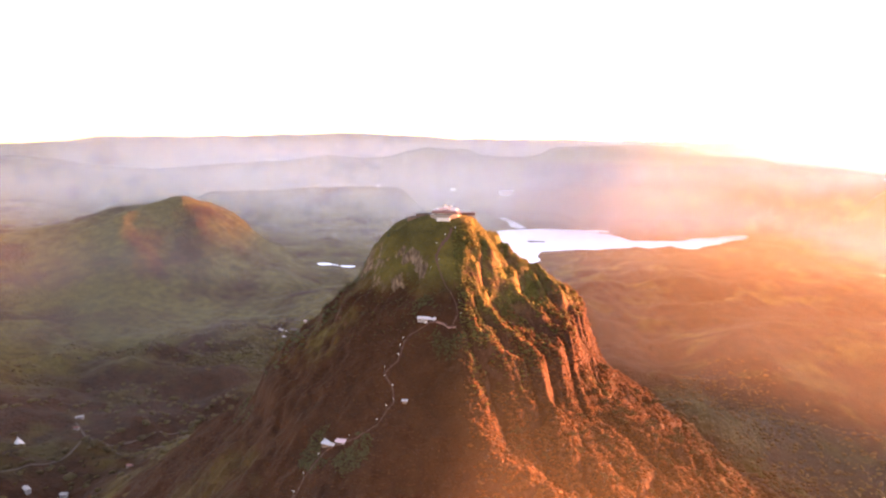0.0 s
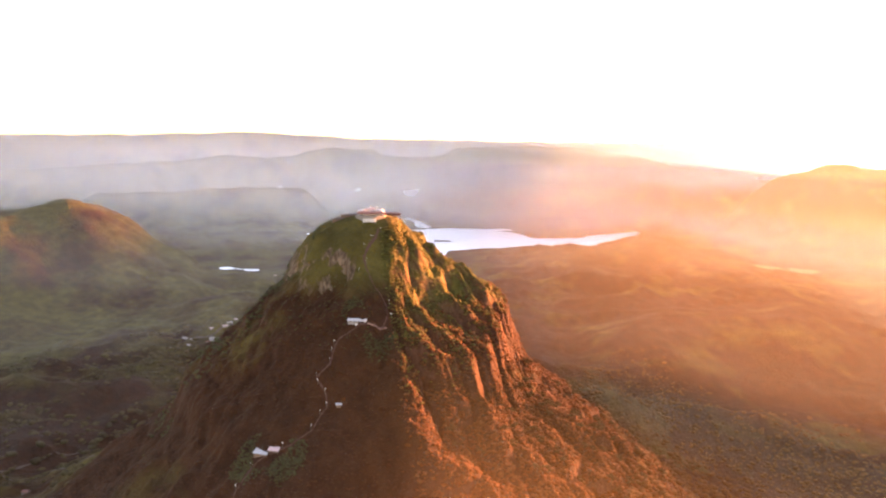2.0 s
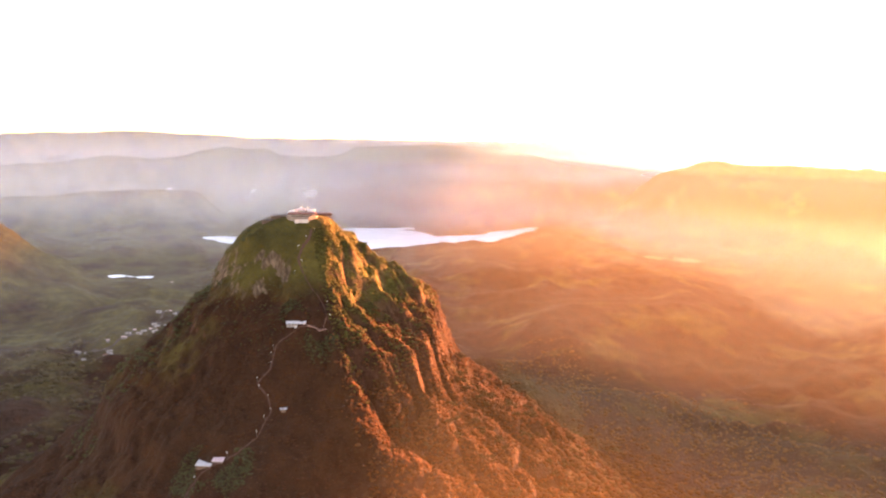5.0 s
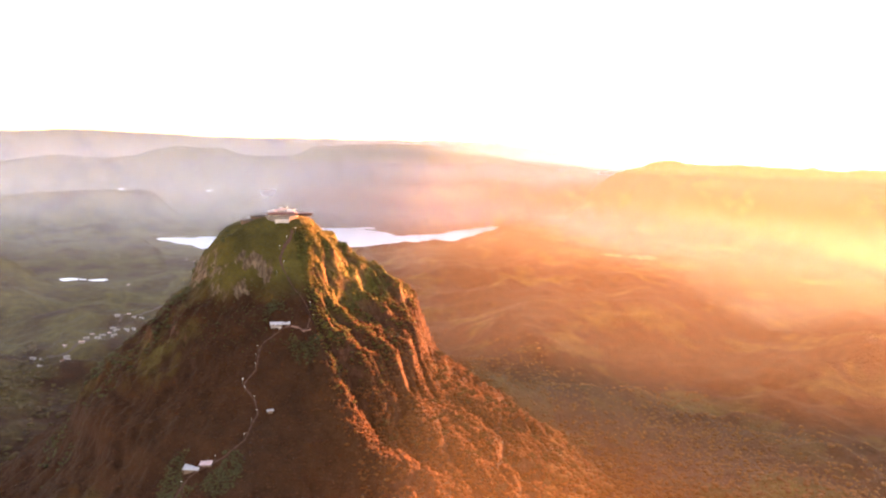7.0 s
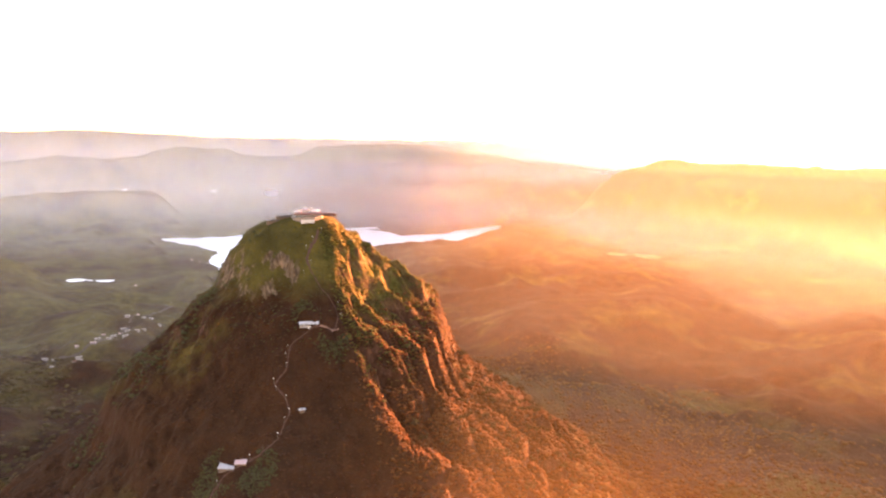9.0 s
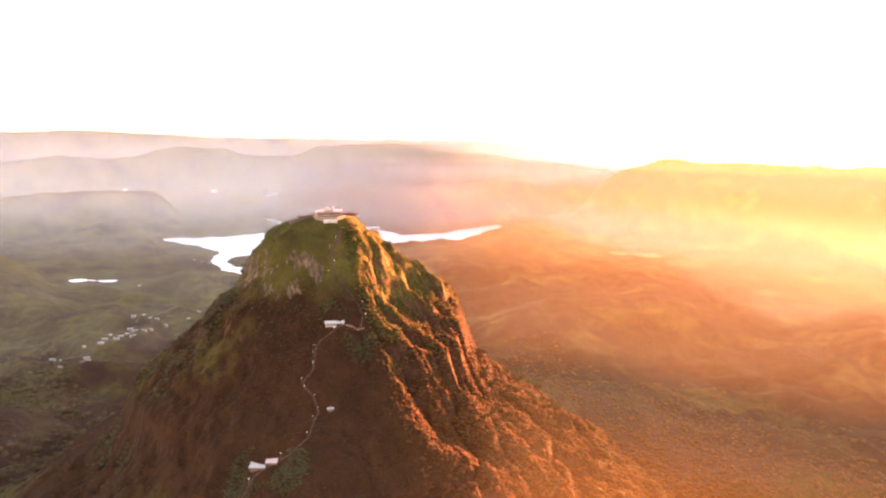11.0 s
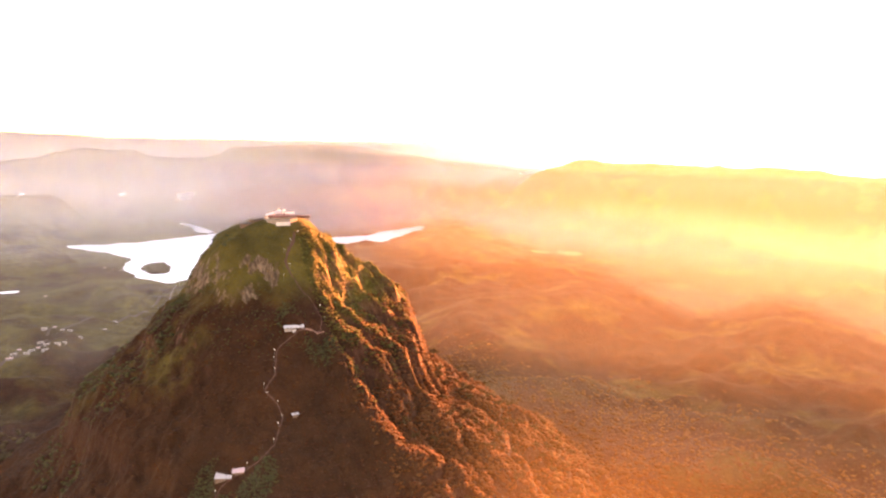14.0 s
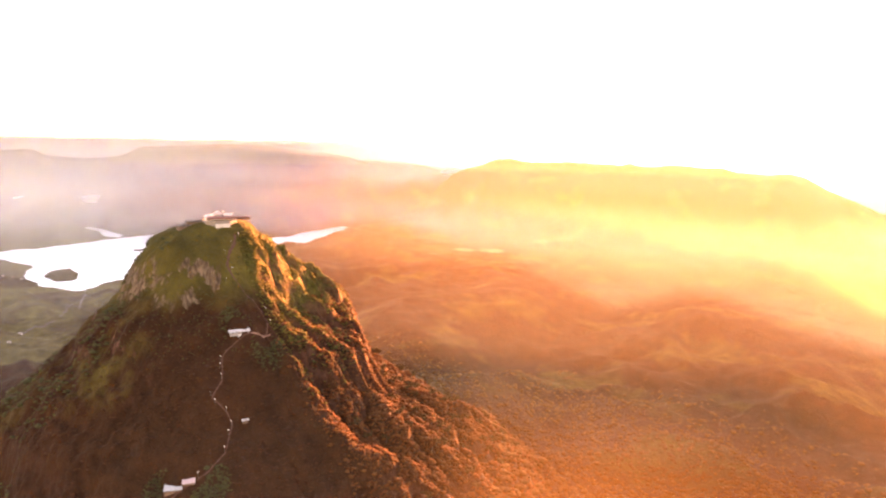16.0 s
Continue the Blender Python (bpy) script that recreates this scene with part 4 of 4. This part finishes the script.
for pts, w in (([(-500, -30), (-479, 32), (-466, 75), (-455, 105), (-440, 150), (-431, 203), (-397, 242), (-330, 270)], 2.6), ([(-300, 100), (-356, 122), (-419, 129), (-470, 160), (-524, 205)], 2.0),
               ([(-451, 745), (-396, 752), (-352, 805), (-345, 900), (-335, 1000), (-265, 1180), (-190, 1290), (-130, 1390), (-110, 1520)], 6.0)):
    tagged(part("road", ribbon(pts, w, 0.5, 2.0, 6.0), M_TRACK), "pale dirt track winding through the valley", "road", kind="structure")


tagged(part("field", ribbon([(1290, 1800), (1400, 1835), (1520, 1850)], 110, 0.6, 2.0, 20.0), M_FIELD), "flat pale green field beyond the eastern hill", "field", kind="structure")


# ---- vegetation ----
def crown_shape(rnd, detail):
    bm = bmesh.new()
    bmesh.ops.create_icosphere(bm, subdivisions=detail, radius=1.0)
    for v in bm.verts:
        v.co *= rnd.uniform(0.7, 1.3)
        v.co.z = v.co.z * 0.45 + 0.08
    lean = Matrix.Rotation(rnd.uniform(-0.4, 0.4), 3, "X") @ Matrix.Diagonal((rnd.uniform(0.8, 1.35), rnd.uniform(0.8, 1.2), 1.0))
    bmesh.ops.transform(bm, matrix=lean.to_4x4(), verts=bm.verts)
    bmesh.ops.delete(bm, geom=[v for v in bm.verts if v.co.z < -0.35], context="VERTS")
    bm.verts.ensure_lookup_table()
    vs = np.array([v.co[:] for v in bm.verts])
    fs = np.array([[v.index for v in f.verts] for f in bm.faces])
    bm.free()
    return vs, fs


def scatter(name, count, rmin, rmax, degs, size, detail, keep, material, label, seed, power=1.0, tall=1.0):
    """Many crowns on the ground in a sector, joined into one mesh."""
    g = np.random.default_rng(seed)
    rnd = random.Random(seed)
    shapes = [crown_shape(rnd, detail) for _ in range(8)]
    r = np.sqrt(rmin**2 + (rmax**2 - rmin**2) * g.random(count) ** power)
    a = np.radians(degs[0] + (degs[1] - degs[0]) * g.random(count))
    x, y = r * np.cos(a), r * np.sin(a)
    z = land(x, y)
    e = 1.5
    sx, sy = (land(x + e, y) - z) / e, (land(x, y + e) - z) / e
    ok = keep(x, y, z, np.hypot(sx, sy), g)
    x, y, z = x[ok], y[ok], z[ok]
    n = len(x)
    s = size[0] + (size[1] - size[0]) * g.random(n) ** 2
    turn = g.random(n) * 2 * math.pi
    pick = g.integers(0, len(shapes), n)
    vs_all, fs_all, base = [], [], 0
    for q, (vs, fs) in enumerate(shapes):
        m = np.where(pick == q)[0]
        if not len(m):
            continue
        c, sn = np.cos(turn[m])[:, None], np.sin(turn[m])[:, None]
        px = (vs[:, 0] * c - vs[:, 1] * sn) * s[m, None] + x[m, None]
        py = (vs[:, 0] * sn + vs[:, 1] * c) * s[m, None] + y[m, None]
        pz = vs[:, 2][None] * s[m, None] * tall * g.uniform(0.8, 1.25, len(m))[:, None] + z[m, None]
        vs_all.append(np.stack([px, py, pz], -1).reshape(-1, 3))
        fs_all.append((fs[None] + (np.arange(len(m)) * len(vs))[:, None, None]).reshape(-1, 3) + base)
        base += len(m) * len(vs)
    ob = new(name, mesh_from(name, np.concatenate(vs_all), np.concatenate(fs_all), material, True))
    return tagged(ob, label, "vegetation", kind="stuff")


STEP_POINTS = np.array(STEPS)


def off_path(x, y, gap):
    d = np.full(x.shape, 1e9)
    for a, b in zip(STEP_POINTS, STEP_POINTS[1:]):
        d = np.minimum(d, capsule(x, y, a[0], a[1], b[0], b[1], 0, 0))
    for cx, cy, rad in ((-4.5, -81, 8.5), (-55, -151, 9), (-47, -150, 7), (10, -82, 7), (-11.7, -128, 3)):
        d = np.minimum(d, np.hypot(x - cx, y - cy) - rad + gap)
    return d > gap


def patches(x, y):
    return fbm(x / 38, y / 38, 3, 140)


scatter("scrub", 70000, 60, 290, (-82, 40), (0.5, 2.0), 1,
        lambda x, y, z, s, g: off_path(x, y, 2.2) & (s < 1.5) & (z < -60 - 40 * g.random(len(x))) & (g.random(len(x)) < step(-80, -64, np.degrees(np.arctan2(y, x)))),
        M_SCRUB_LIT, "dense heath and stunted trees in sunlit colours on the sunny flank", 11, 0.85, 1.25)
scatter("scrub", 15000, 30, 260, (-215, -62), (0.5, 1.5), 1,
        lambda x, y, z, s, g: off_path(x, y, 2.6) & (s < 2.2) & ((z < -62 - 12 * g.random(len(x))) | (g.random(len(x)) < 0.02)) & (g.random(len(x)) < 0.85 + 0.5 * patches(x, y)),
        M_HEATH_SHADE, "dense low heath in shade-dark brown on the shaded flank", 15, 0.85, 0.45)
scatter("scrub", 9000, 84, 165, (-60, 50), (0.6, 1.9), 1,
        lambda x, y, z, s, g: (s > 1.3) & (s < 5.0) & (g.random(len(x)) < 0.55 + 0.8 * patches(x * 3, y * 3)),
        M_SCRUB_LIT, "bushes in sunlit brown clinging to the sunny cliff", 21, 1.0, 1.0)
scatter("shrubs", 24000, 22, 150, (-75, 60), (0.45, 1.7), 1,
        lambda x, y, z, s, g: off_path(x, y, 0.7) & (s < 2.6 - 0.9 * g.random(len(x))) & (z > -120 + 45 * g.random(len(x))),
        M_GRASSY_LIT, "shrubs and grass tufts in sunlit green on the sunny ribs", 18, 1.0, 0.6)
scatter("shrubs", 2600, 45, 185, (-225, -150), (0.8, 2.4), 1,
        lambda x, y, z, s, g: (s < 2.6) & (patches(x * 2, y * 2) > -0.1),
        M_GARDEN_SHADE, "windswept shrubs in shade-dark green along the shaded edge", 19)
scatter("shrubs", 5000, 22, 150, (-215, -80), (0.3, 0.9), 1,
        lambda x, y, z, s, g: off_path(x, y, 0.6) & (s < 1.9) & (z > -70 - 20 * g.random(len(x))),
        M_GARDEN_SHADE, "shrubs and grass tufts in shade-dark green on the upper mountain", 12)
MEADOWS = ((-66, -153, 13), (-40, -160, 13), (12, -92, 12), (-8, -74, 9))
scatter("shrubs", 20000, 60, 185, (-125, -70), (0.5, 1.3), 1,
        lambda x, y, z, s, g: off_path(x, y, 1.6) & (np.min([np.hypot(x - a, y - b) / c for a, b, c in MEADOWS], 0) < 0.75 + 0.3 * g.random(len(x))),
        M_GARDEN_SHADE, "patches of green garden and grass beside the rest houses", 16)
scatter("forest", 26000, 225, 900, (-52, 62), (1.8, 4.6), 1,
        lambda x, y, z, s, g: g.random(len(x)) < (0.85 + 0.5 * patches(x / 4, y / 4)) * (1 - step(500, 900, np.hypot(x, y))),
        M_SLOPE, "continuous forest canopy on the eastern slopes", 13, 1.35)
scatter("forest", 7000, 240, 1000, (120, 215), (3.0, 6.5), 1,
        lambda x, y, z, s, g: g.random(len(x)) < 0.45 + 0.8 * patches(x / 4, y / 4),
        M_TREE, "patchy forest canopy in the shaded valley", 14, 0.75)


scatter("forest", 1500, 1870, 2125, (93.4, 97.2), (6.0, 11.0), 1,
        lambda x, y, z, s, g: z > LAKE_Z + 0.4,
        M_TREE, "small wooded island in the lake", 17)


def tree(kind, rnd):
    """A low windswept tree: tapered trunk, limbs and a crown of many clumps of leaves."""
    t = root("tree", 0, 0, 0, label="windswept mountain tree with a ragged crown", category="tree", group="ridge trees")
    h = 5.5 + kind * 0.8
    part("trunk", tube([(0, 0, -1), (0.1, 0, 1.5), (0.3, 0.1, 3.2), (0.35, 0.2, h - 1)], [0.32, 0.24, 0.17, 0.08], 8), M_BARK, t)
    ends = []
    for q in range(5):
        a = q * 1.26 + kind
        z0 = 1.8 + 0.55 * q
        end = (1.9 * math.cos(a), 1.9 * math.sin(a), z0 + 1.3)
        part("limb", tube([(0.2, 0.05, z0), (1.0 * math.cos(a), 1.0 * math.sin(a), z0 + 0.8), end], [0.12, 0.08, 0.04], 6), M_BARK, t)
        ends.append(end)
    bm = bmesh.new()
    for q in range(46):
        c = Vector(ends[q % 5]) + Vector((rnd.gauss(0, 0.9), rnd.gauss(0, 0.9), rnd.gauss(0.35, 0.55)))
        made_v = bmesh.ops.create_icosphere(bm, subdivisions=1, radius=rnd.uniform(0.35, 0.8))["verts"]
        for v in made_v:
            v.co = v.co * rnd.uniform(0.6, 1.3) + c
    part("crown", bm, M_TREE, t)
    return t


rnd = random.Random(21)
trees = []
while len(trees) < 70:
    r, a = rnd.uniform(128, 250), radians(rnd.uniform(-64, 15))
    x, y = r * math.cos(a), r * math.sin(a)
    if not off_path(np.array([x]), np.array([y]), 6.0)[0]:
        continue
    m = pose(x, y, ground_at(x, y), 0, 0, rnd.uniform(0, 360))
    if len(trees) < 3:
        trees.append(tree(len(trees), rnd))
        trees[-1].matrix_world = m
    else:
        trees.append(copy_thing(trees[rnd.randrange(3)], m))
